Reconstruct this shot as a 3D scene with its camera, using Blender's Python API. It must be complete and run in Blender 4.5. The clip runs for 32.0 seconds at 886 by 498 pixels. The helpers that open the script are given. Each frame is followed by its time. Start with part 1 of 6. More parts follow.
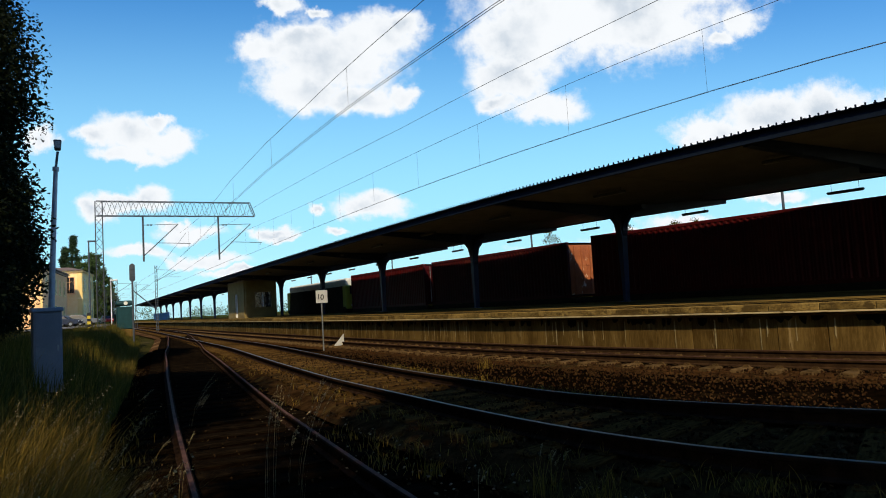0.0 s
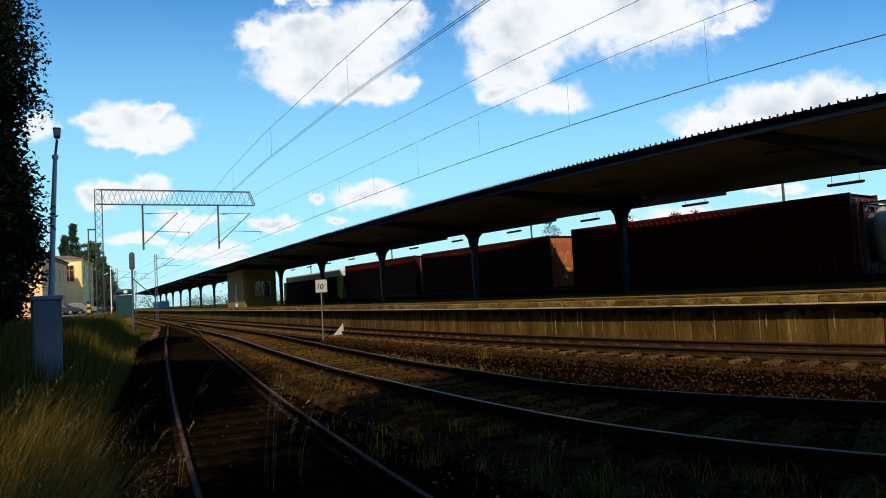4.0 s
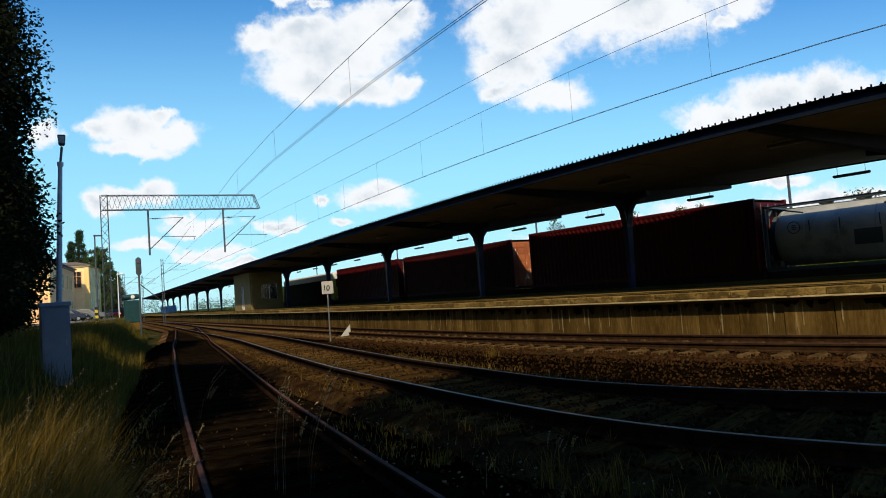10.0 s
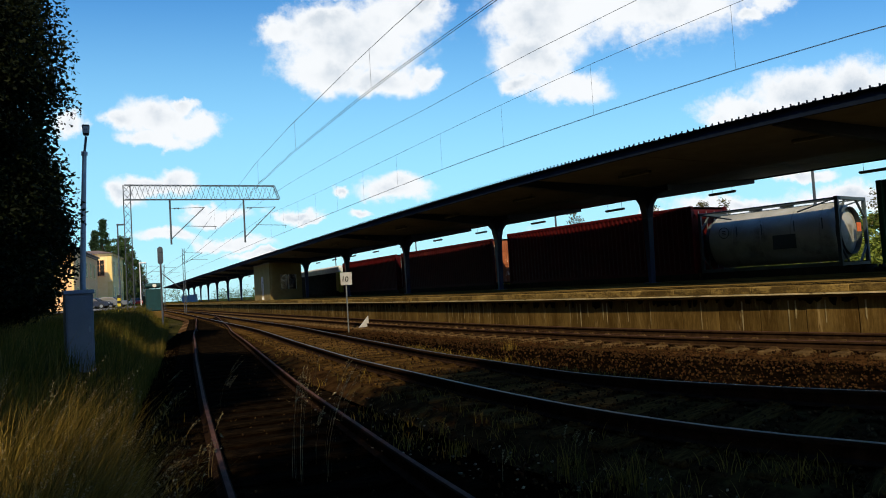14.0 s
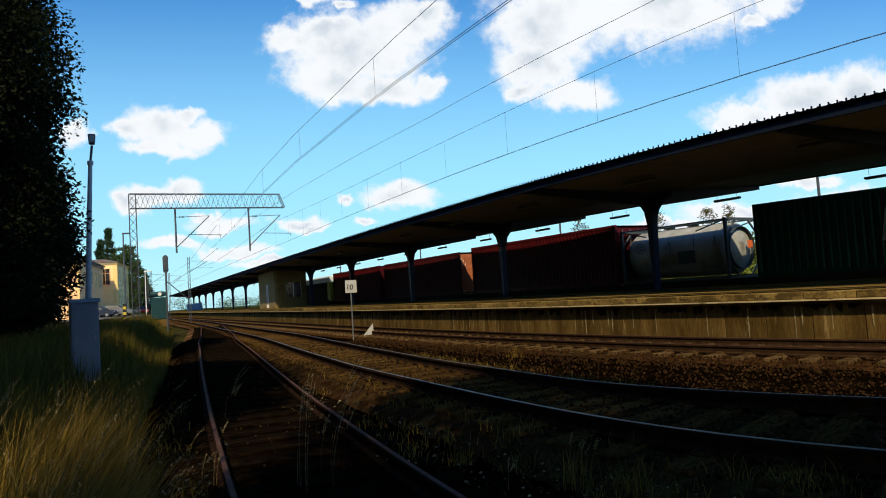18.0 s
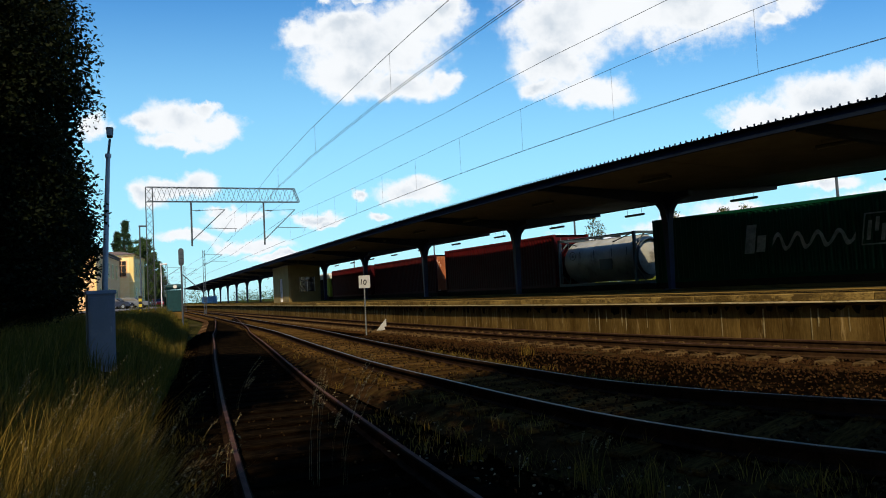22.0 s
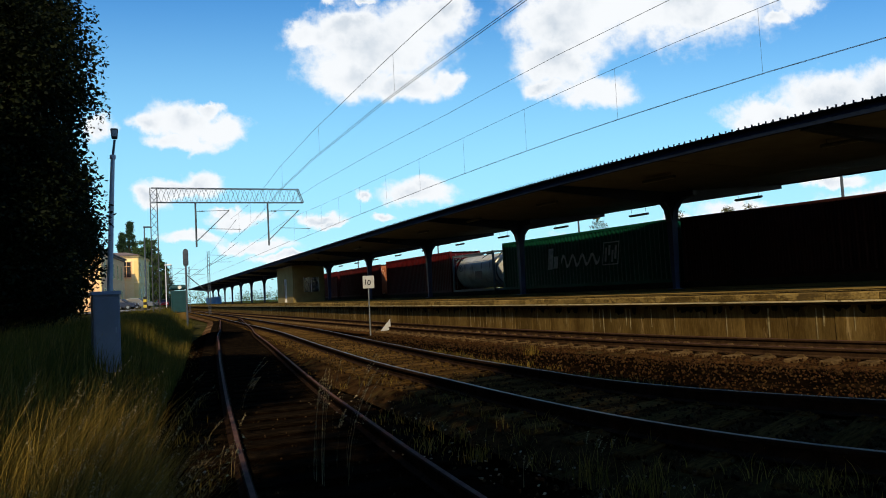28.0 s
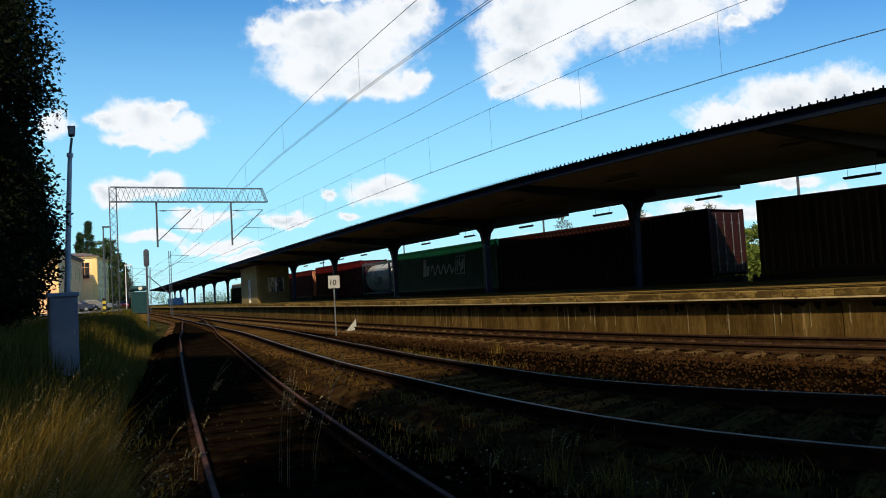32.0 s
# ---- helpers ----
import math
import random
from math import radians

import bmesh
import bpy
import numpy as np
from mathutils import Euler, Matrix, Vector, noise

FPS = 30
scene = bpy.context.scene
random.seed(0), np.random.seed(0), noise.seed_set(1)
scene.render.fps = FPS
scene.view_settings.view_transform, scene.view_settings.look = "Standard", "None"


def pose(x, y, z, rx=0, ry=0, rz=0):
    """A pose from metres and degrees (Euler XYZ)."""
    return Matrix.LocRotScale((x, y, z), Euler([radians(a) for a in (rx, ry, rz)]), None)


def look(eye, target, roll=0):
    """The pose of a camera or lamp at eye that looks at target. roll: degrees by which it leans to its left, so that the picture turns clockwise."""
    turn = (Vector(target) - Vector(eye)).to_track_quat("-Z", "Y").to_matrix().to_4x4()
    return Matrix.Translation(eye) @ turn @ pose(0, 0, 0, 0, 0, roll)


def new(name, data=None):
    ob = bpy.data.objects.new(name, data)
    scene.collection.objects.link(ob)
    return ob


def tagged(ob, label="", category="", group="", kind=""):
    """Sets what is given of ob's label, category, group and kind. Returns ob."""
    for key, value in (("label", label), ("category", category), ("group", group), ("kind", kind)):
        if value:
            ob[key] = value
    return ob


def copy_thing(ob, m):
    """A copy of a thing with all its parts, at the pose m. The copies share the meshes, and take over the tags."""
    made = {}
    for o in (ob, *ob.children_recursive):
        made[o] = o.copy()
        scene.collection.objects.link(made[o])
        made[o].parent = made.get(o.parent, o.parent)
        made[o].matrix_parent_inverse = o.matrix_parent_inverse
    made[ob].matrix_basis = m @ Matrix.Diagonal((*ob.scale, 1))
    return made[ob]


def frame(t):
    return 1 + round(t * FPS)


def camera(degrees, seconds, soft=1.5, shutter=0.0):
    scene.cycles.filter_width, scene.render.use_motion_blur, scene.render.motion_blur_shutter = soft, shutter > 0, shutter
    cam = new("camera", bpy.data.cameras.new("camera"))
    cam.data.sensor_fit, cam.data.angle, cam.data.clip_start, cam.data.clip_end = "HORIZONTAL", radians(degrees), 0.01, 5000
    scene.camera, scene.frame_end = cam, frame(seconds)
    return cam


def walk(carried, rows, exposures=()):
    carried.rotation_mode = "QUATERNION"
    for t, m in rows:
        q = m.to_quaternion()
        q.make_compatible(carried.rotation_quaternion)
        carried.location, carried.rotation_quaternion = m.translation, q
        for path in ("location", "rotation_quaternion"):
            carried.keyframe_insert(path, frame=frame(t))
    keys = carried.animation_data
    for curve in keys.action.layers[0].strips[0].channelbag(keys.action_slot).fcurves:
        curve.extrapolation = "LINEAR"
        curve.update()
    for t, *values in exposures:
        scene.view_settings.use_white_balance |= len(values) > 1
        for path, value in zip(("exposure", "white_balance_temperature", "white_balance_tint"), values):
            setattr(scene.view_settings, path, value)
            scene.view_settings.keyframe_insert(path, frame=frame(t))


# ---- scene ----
# A country station seen from the yard: siding, two main tracks, an island platform with a long canopy,
# and a container train that pulls out behind it. Y runs along the far tracks, z = 0 is the rail head.
EYE = (0.0, 0.0, 1.3845)
# seconds, heading, tilt, roll in degrees
ORIENT = [
    (0.0, -27.44, 4.25, -3.38), (0.5, -27.37, 4.16, -3.49), (1.0, -27.67, 3.94, -3.63), (1.5, -27.48, 3.52, -3.58),
    (2.0, -27.86, 3.63, -3.34), (2.5, -27.60, 3.76, -3.11), (3.0, -27.62, 3.82, -2.84), (3.5, -27.58, 3.53, -2.95),
    (5.5, -27.02, 3.34, -3.44), (6.0, -27.00, 3.26, -3.55), (6.5, -27.09, 3.27, -3.68), (7.0, -27.05, 3.36, -3.58),
    (7.5, -27.30, 3.32, -3.61), (8.0, -27.24, 3.39, -3.77), (8.5, -27.43, 3.42, -3.71), (9.0, -27.30, 3.51, -3.69),
    (9.5, -27.17, 3.40, -3.66), (10.0, -26.98, 3.41, -4.18), (10.5, -27.12, 3.15, -4.11), (11.0, -27.18, 2.92, -4.16),
    (11.5, -26.86, 2.96, -3.95), (12.0, -26.88, 3.01, -3.98), (12.5, -26.89, 3.05, -3.91), (13.0, -26.94, 3.16, -4.30),
    (13.5, -25.88, 2.79, -3.69), (14.0, -25.43, 2.90, -3.48), (14.5, -25.51, 3.53, -4.24), (16.5, -25.11, 3.50, -3.72),
    (17.0, -25.11, 3.53, -3.61), (17.5, -24.96, 3.51, -3.63), (18.0, -25.10, 3.53, -3.67), (18.5, -25.17, 3.43, -3.41),
    (19.0, -25.10, 3.38, -3.27), (19.5, -24.91, 3.48, -3.32), (20.0, -24.66, 3.40, -3.37), (20.5, -24.41, 3.40, -3.25),
    (21.0, -24.44, 3.33, -3.10), (21.5, -24.19, 3.35, -2.98), (22.0, -23.97, 3.30, -2.90), (22.5, -23.63, 3.23, -2.97),
    (23.0, -23.53, 3.19, -2.90), (23.5, -23.53, 3.27, -2.91), (24.0, -23.45, 3.35, -2.90), (24.5, -23.45, 3.33, -3.00),
    (25.0, -23.59, 3.39, -3.01), (25.5, -23.63, 3.39, -3.01), (27.5, -23.60, 3.31, -3.07), (28.0, -23.65, 3.33, -3.01),
    (28.5, -23.48, 3.39, -2.83), (29.0, -23.48, 3.34, -2.73), (29.5, -23.65, 3.33, -2.91), (30.0, -24.85, 3.21, -2.87),
    (30.5, -26.40, 3.16, -3.05), (31.0, -27.18, 3.12, -3.25), (31.5, -26.67, 3.07, -3.61), (32.0, -26.41, 3.13, -3.33),
]


def aim(yaw, pitch, roll):
    y, p = radians(yaw), radians(pitch)
    d = Vector((-math.sin(y) * math.cos(p), math.cos(y) * math.cos(p), math.sin(p)))
    return look(EYE, Vector(EYE) + 10 * d, roll)


cam = camera(64.2, 32.0, soft=1.0)
walk(cam, [(t, aim(a, b, c)) for t, a, b, c in ORIENT], exposures=[(0.0, 0.0), (32.0, 0.0)])

# ---------------------------------------------------------------- light
SUN_AZ, SUN_EL = 207.0, 43.0          # where the sun stands: degrees clockwise from +Y, height
sun_dir = Vector((math.sin(radians(SUN_AZ)) * math.cos(radians(SUN_EL)),
                  math.cos(radians(SUN_AZ)) * math.cos(radians(SUN_EL)), math.sin(radians(SUN_EL))))
sun = new("sun", bpy.data.lights.new("sun", "SUN"))
sun.data.energy, sun.data.angle, sun.data.color = 5.0, radians(0.6), (1.0, 0.80, 0.50)
sun.matrix_world = look((0, 0, 60), Vector((0, 0, 60)) - sun_dir)


class Nodes:
    """Short hand for building node trees."""

    def __init__(self, tree):
        self.t = tree
        tree.nodes.clear()

    def n(self, kind, **kw):
        nd = self.t.nodes.new(kind)
        for k, v in kw.items():
            if k == "ins":
                for key, val in v.items():
                    s = nd.inputs[key]
                    if isinstance(val, bpy.types.NodeSocket):
                        self.t.links.new(val, s)
                    else:
                        s.default_value = val
            else:
                setattr(nd, k, v)
        return nd

    def math(self, op, a, b=0.0, c=0.0, clamp=False):
        nd = self.n("ShaderNodeMath", operation=op, use_clamp=clamp, ins={0: a, 1: b, 2: c})
        return nd.outputs[0]

    def mix(self, fac, a, b, mode="MIX"):
        nd = self.n("ShaderNodeMix", data_type="RGBA", blend_type=mode, ins={0: fac, 6: a, 7: b})
        return nd.outputs[2]

    def ramp(self, fac, lo, hi):
        nd = self.n("ShaderNodeMapRange", interpolation_type="SMOOTHSTEP", ins={0: fac, 1: lo, 2: hi})
        return nd.outputs[0]


def rgba(c):
    return (c[0], c[1], c[2], 1.0)


# tangent plane in which the clouds are laid out: right and up from a fixed heading
CF, CR, CU = (0.4212, 0.9049, 0.0612), (0.9064, -0.4176, -0.0631), (0.0315, -0.0820, 0.9961)
# clouds: centre right, centre up, half width, half height
CLOUDS = [
    # big cloud, upper middle
    (-.120, .285, .115, .060), (-.215, .300, .045, .022), (-.165, .312, .060, .026), (-.060, .316, .070, .040), (-.015, .332, .035, .022), (-.155, .240, .075, .032),
    (-.075, .228, .060, .022), (-.020, .235, .030, .014),
    # bank at the top right
    (.270, .365, .200, .085), (.150, .320, .085, .065), (.130, .265, .060, .040), (.190, .220, .062, .026), (.120, .225, .030, .014), (.350, .335, .090, .032), (.468, .350, .035, .026),
    (.445, .325, .022, .012), (.300, .415, .220, .060),
    # right, over the canopy
    (.440, .190, .070, .026), (.520, .212, .080, .036), (.600, .220, .075, .040), (.680, .205, .090, .045), (.420, .178, .045, .014), (.500, .180, .110, .022),
    # left
    (-.400, .175, .055, .030), (-.345, .165, .048, .024), (-.445, .170, .035, .016), (-.390, .145, .065, .014), (-.360, .195, .025, .010), (-.520, .165, .025, .020),
    (-.410, .078, .050, .016), (-.370, .085, .035, .022), (-.440, .065, .030, .020),
    # small ones low down
    (-.060, .072, .055, .017), (-.050, .085, .030, .014), (-.135, .070, .012, .008), (-.105, .042, .014, .007), (-.200, .042, .038, .010), (-.180, .035, .030, .007),
    (-.310, .035, .045, .012), (-.330, .045, .025, .008), (-.290, .000, .060, .010), (-.240, -.018, .060, .008), (-.380, .010, .05, .010),
    (-.190, .355, .030, .012), (-.140, .352, .018, .008), (.430, .052, .100, .018), (.600, .065, .110, .024), (.520, .100, .050, .010), (.330, .030, .080, .012), (.200, .015, .060, .008),
    (-.75, .14, .10, .04), (.95, .22, .15, .06),
]


def build_world():
    world = bpy.data.worlds.new("sky")
    scene.world = world
    world.use_nodes = True
    g = Nodes(world.node_tree)
    co = g.n("ShaderNodeTexCoord").outputs["Generated"]

    def dot(v):
        return g.n("ShaderNodeVectorMath", operation="DOT_PRODUCT", ins={0: co, 1: v}).outputs["Value"]

    sky = g.n("ShaderNodeTexSky", sky_type="NISHITA", sun_disc=False, sun_elevation=radians(SUN_EL), sun_rotation=radians(SUN_AZ),
              altitude=200.0, air_density=1.0, dust_density=0.6, ozone_density=2.5)
    blue = g.n("ShaderNodeHueSaturation", ins={"Saturation": 1.36, "Value": 1.75, "Color": sky.outputs[0]}).outputs[0]
    f = g.math("MAXIMUM", dot(CF), 0.05)
    u, v = g.math("DIVIDE", dot(CR), f), g.math("DIVIDE", dot(CU), f)
    flat = g.n("ShaderNodeCombineXYZ", ins={0: u, 1: v, 2: 0.0}).outputs[0]
    warp = g.n("ShaderNodeTexNoise", ins={"Vector": flat, "Scale": 14.0, "Detail": 7.0, "Roughness": 0.62}).outputs["Color"]
    shift = g.n("ShaderNodeVectorMath", operation="MULTIPLY_ADD", ins={0: warp, 1: (0.070, 0.060, 0), 2: flat}).outputs[0]
    body = None
    for cx, cy, rx, ry in CLOUDS:
        q = g.n("ShaderNodeVectorMath", operation="SUBTRACT", ins={0: shift, 1: (cx + .035, cy + .030, 0)}).outputs[0]
        q = g.n("ShaderNodeVectorMath", operation="DIVIDE", ins={0: q, 1: (rx, ry, 1)}).outputs[0]
        r = g.n("ShaderNodeVectorMath", operation="LENGTH", ins={0: q}).outputs["Value"]
        r = g.math("SUBTRACT", 1.0, r)
        body = r if body is None else g.n("ShaderNodeMath", operation="SMOOTH_MAX", ins={0: body, 1: r, 2: 0.25}).outputs[0]
    fine = g.n("ShaderNodeTexNoise", ins={"Vector": flat, "Scale": 40.0, "Detail": 8.0, "Roughness": 0.65}).outputs[0]
    body = g.math("ADD", body, g.math("MULTIPLY", g.math("SUBTRACT", fine, 0.5), 0.9))
    cover = g.ramp(body, -0.22, 0.40)
    thick = g.ramp(body, 0.25, 1.0)
    puff = g.n("ShaderNodeTexNoise", ins={"Vector": flat, "Scale": 11.0, "Detail": 5.0}).outputs[0]
    grey = g.math("MULTIPLY", thick, g.ramp(puff, 0.40, 0.68))
    white = g.mix(grey, rgba((9.4, 9.7, 10.0)), rgba((5.9, 6.7, 7.6)))
    # milky band towards the horizon
    low = g.ramp(v, 0.42, 0.0)
    base = g.mix(g.math("MULTIPLY", low, 0.80), blue, rgba((3.7, 8.2, 10.0)))
    col = g.mix(cover, base, white)
    bg = g.n("ShaderNodeBackground", ins={"Color": col, "Strength": 0.10})
    g.n("ShaderNodeOutputWorld", ins={0: bg.outputs[0]})


build_world()


# ---------------------------------------------------------------- materials
def mat(name, a, b, scale=8.0, fine=60.0, rough=0.8, metal=0.0, bump=0.3, third=None, third_scale=1.2, third_at=(0.55, 0.7),
        stretch=(1, 1, 1), vary=0.0, island=0.0, spec=0.3, alpha=None, wave=None):
    """A worn surface: two colours mixed by a broad and a fine noise, patches of a third, relief and per-piece variation."""
    m = bpy.data.materials.new(name)
    m.use_nodes = True
    g = Nodes(m.node_tree)
    co = g.n("ShaderNodeTexCoord").outputs["Object"]
    co = g.n("ShaderNodeVectorMath", operation="MULTIPLY", ins={0: co, 1: stretch}).outputs[0]
    rnd = g.n("ShaderNodeObjectInfo").outputs["Random"]
    off = g.n("ShaderNodeVectorMath", operation="SCALE", ins={0: (17.0, 31.0, 7.0), "Scale": rnd}).outputs[0]
    co = g.n("ShaderNodeVectorMath", operation="ADD", ins={0: co, 1: off}).outputs[0]
    n1 = g.n("ShaderNodeTexNoise", ins={"Vector": co, "Scale": scale, "Detail": 5.0, "Roughness": 0.6}).outputs[0]
    n2 = g.n("ShaderNodeTexNoise", ins={"Vector": co, "Scale": fine, "Detail": 4.0, "Roughness": 0.7}).outputs[0]
    f = g.math("ADD", g.math("MULTIPLY", n1, 0.6), g.math("MULTIPLY", n2, 0.4))
    col = g.mix(g.ramp(f, 0.36, 0.64), rgba(a), rgba(b))
    if third:
        n3 = g.n("ShaderNodeTexNoise", ins={"Vector": co, "Scale": third_scale, "Detail": 6.0, "Roughness": 0.7}).outputs[0]
        col = g.mix(g.ramp(n3, *third_at), col, rgba(third))
    if vary:
        k = g.math("MULTIPLY_ADD", rnd, vary, 1.0 - vary / 2)
        col = g.n("ShaderNodeHueSaturation", ins={"Value": k, "Color": col}).outputs[0]
    if island:
        ri = g.n("ShaderNodeNewGeometry").outputs["Random Per Island"]
        k = g.math("MULTIPLY_ADD", ri, island, 1.0 - island / 2)
        col = g.n("ShaderNodeHueSaturation", ins={"Value": k, "Hue": g.math("MULTIPLY_ADD", ri, 0.03, 0.485), "Color": col}).outputs[0]
    bs = g.n("ShaderNodeBsdfPrincipled", ins={"Base Color": col, "Metallic": metal, "Specular IOR Level": spec,
                                              "Roughness": g.math("MULTIPLY_ADD", n2, 0.25, rough - 0.12, clamp=True)})
    if bump:
        bp = g.n("ShaderNodeBump", ins={"Strength": bump, "Distance": 0.01, "Height": f})
        g.t.links.new(bp.outputs[0], bs.inputs["Normal"])
    g.n("ShaderNodeOutputMaterial", ins={0: bs.outputs[0]})
    return m


def plain(name, c, rough=0.5, metal=0.0, spec=0.4):
    return mat(name, c, [x * 0.82 for x in c], scale=3.0, fine=40.0, rough=rough, metal=metal, bump=0.05, spec=spec)


M = {}
M["ballast"] = mat("ballast", (0.012, 0.006, 0.0022), (0.06, 0.028, 0.0095), 5, 45, .95, bump=1.0, third=(.026, .020, .008), third_scale=.5, third_at=(.5, .68), spec=0.0)
# near beds almost black: the foreground shade is put into this colour
M["cinder"] = mat("shade_black_cinder", (0.0009, 0.0005, 0.0003), (0.0055, 0.003, 0.0013), 5, 45, .95, bump=1.0, third=(.012, .007, .003), third_scale=.9, third_at=(.54, .68), spec=0.0)
M["stone"] = mat("ballast_stone", (0.015, 0.008, 0.0034), (0.042, 0.021, 0.009), 9, 60, .95, bump=.4, island=.7, spec=0.0)
# dark copy of the stones, with the siding's shade in its colour
M["dark_stone"] = mat("shade_dark_stone", (0.004, 0.0024, 0.0013), (0.045, 0.027, 0.0135), 9, 60, .95, bump=.4, island=1.5, spec=0.0)
M["pale_stone"] = mat("pale_stone", (0.08, 0.062, 0.04), (0.2, 0.165, 0.11), 9, 60, .9, bump=.4, island=.6, spec=.05)
# for the dirt runs on the wall and the painted joint shade
M["drip_and_shade"] = mat("drip_stain_and_joint_shade", (.006, .005, .003), (.016, .012, .006), 6, 40, .95, bump=.1, spec=0.0)
M["lime_run"] = mat("lime_streak", (.15, .12, .055), (.30, .245, .13), 6, 40, .95, bump=.1, spec=.02)
M["lime_lip"] = mat("pale_edge_lip", (.34, .27, .13), (.50, .41, .22), 4, 40, .9, bump=.3, third=(.05, .035, .015), third_scale=3, third_at=(.55, .65), spec=.03)
# rusty orange doors, lightened: sun on the end face is in the paint
M["sunlit_door"] = mat("sunlit_rusty_door_paint", (.24, .075, .035), (.38, .13, .055), 1.5, 30, .8, bump=.2, third=(.72, .58, .46), third_scale=1.4, third_at=(.60, .64), spec=.1)
M["soil"] = mat("soil_grass", (.014, .015, .005), (.045, .040, .012), 1.5, 20, .95, bump=.8, third=(.055, .045, .02), third_scale=.35, spec=0.0)
M["rail_rust"] = mat("rusty_rail", (0.045, 0.022, 0.018), (0.085, 0.044, 0.036), 6, 50, .85, .0, bump=.2, spec=.05)
# rail sides near black: shade below the head is put into the colour
M["rail_side"] = mat("shaded_rail_side", (0.01, 0.006, 0.004), (0.026, 0.015, 0.01), 6, 50, .85, .1, bump=.2, spec=0.0)
# brighter bed for the distance: sunlight is put into this colour
M["sunlit_bed"] = mat("sunlit_rusty_ballast", (.028, .014, .006), (.09, .048, .021), 3, 30, .95, bump=.8, third=(.14, .088, .044), third_scale=.35, third_at=(.5, .66), spec=0.0)
# lighter copy of the rail side; the sun on it is in the colour
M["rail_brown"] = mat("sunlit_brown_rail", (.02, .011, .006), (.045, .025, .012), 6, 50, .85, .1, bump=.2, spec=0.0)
M["grey_timber"] = mat("weathered_grey_timber", (.026, .0145, .0048), (.075, .042, .013), 6, 40, .9, bump=.8, stretch=(1, 6, 6), vary=.7, third=(.012, .008, .004), third_scale=2.5, spec=0.0)
M["stained"] = mat("oily_stained_ballast", (.0075, .0038, .0016), (.038, .020, .0078), 5, 45, .95, bump=1.0, third=(.045, .031, .010), third_scale=1.3, third_at=(.52, .66), spec=0.0)
M["rail_shine"] = mat("worn_rail_head", (0.085, 0.075, 0.062), (0.125, 0.112, 0.096), 3, 30, .45, .8, bump=.03)
# siding sleepers: the shade over them is put into the timber colour
M["timber"] = mat("shaded_old_timber", (0.002, 0.0014, 0.001), (0.009, 0.0062, 0.0038), 6, 40, .9, bump=.7, stretch=(1, 6, 6), vary=.5, spec=0.0)
M["concrete_sleeper"] = mat("sleeper_concrete", (0.045, 0.027, 0.0105), (0.10, 0.063, 0.027), 6, 50, .9, bump=.4, vary=.4, third=(.10, .06, .03), third_scale=3, spec=0.0)
M["wall_concrete"] = mat("platform_wall_concrete", (0.05, 0.029, 0.008), (0.12, 0.078, 0.024), 2.2, 30, .95, bump=.5, vary=.4, stretch=(1, 1, .14), third=(.24, .17, .075), third_scale=5.0,
                         third_at=(.58, .72), spec=0.0)
M["slab"] = mat("edge_slab_concrete", (0.05, 0.031, 0.009), (0.25, 0.172, 0.055), 2.6, 34, .85, bump=.8, vary=.5, stretch=(1, .55, 1), third=(.075, .050, .018), third_scale=7.0,
                third_at=(.50, .60), spec=0.0)
M["paving"] = mat("platform_paving", (0.05, 0.032, 0.009), (0.21, 0.142, 0.043), 1.6, 22, .85, bump=.4, stretch=(1, .10, 1), third=(.06, .042, .016), third_scale=1.1, third_at=(.48, .60), spec=0.0)
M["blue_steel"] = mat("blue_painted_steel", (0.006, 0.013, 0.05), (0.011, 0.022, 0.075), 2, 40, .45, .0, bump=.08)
M["deck"] = mat("canopy_underside", (0.085, 0.092, 0.108), (0.13, 0.137, 0.152), 1.5, 30, .7, bump=.1)
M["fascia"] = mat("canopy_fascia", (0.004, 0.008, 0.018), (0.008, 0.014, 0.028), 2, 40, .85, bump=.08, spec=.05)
M["galv"] = mat("galvanised_steel", (.16, .18, .19), (.27, .29, .30), 5, 50, .45, .7, bump=.1)
M["mast"] = mat("grey_mast_paint", (0.045, 0.055, 0.068), (0.08, 0.095, 0.11), 3, 40, .6, .2, bump=.1)
M["wire"] = plain("wire", (.05, .055, .06), .6, .3)
M["lamp_grey"] = mat("lamp_post_paint", (0.3, 0.32, 0.35), (0.4, 0.42, 0.45), 3, 40, .6, .1, bump=.1)
M["cabinet"] = mat("grey_cabinet_paint", (0.13, 0.145, 0.17), (0.17, 0.185, 0.21), 2, 60, .5, bump=.06, third=(.18, .19, .2), third_scale=4)
M["teal"] = mat("teal_paint", (0.005, 0.034, 0.04), (0.008, 0.048, 0.056), 3, 40, .5, bump=.08)
M["white"] = plain("white_paint", (.75, .75, .72), .6)
M["plate"] = mat("dull_sign_plate", (.30, .30, .28), (.42, .42, .39), 3, 40, .6, bump=.05)
M["black"] = plain("black_paint", (.012, .012, .012), .6)
M["yellow"] = plain("yellow_paint", (.60, .48, .05), .6)
M["red_paint"] = plain("red_paint", (.40, .03, .025), .5)
M["stucco_o"] = mat("orange_stucco", (0.8, 0.44, 0.2), (0.88, 0.53, 0.27), 1.2, 25, .9, bump=.2)
M["stucco_y"] = mat("cream_stucco", (0.9, 0.66, 0.3), (0.94, 0.74, 0.38), 1.2, 25, .9, bump=.2)
M["kiosk"] = mat("yellow_plaster", (0.15, 0.108, 0.034), (0.21, 0.155, 0.052), 1.5, 25, .9, bump=.2)
M["roof"] = mat("roof_sheet", (.10, .075, .06), (.16, .12, .10), 2, 30, .7, bump=.2)
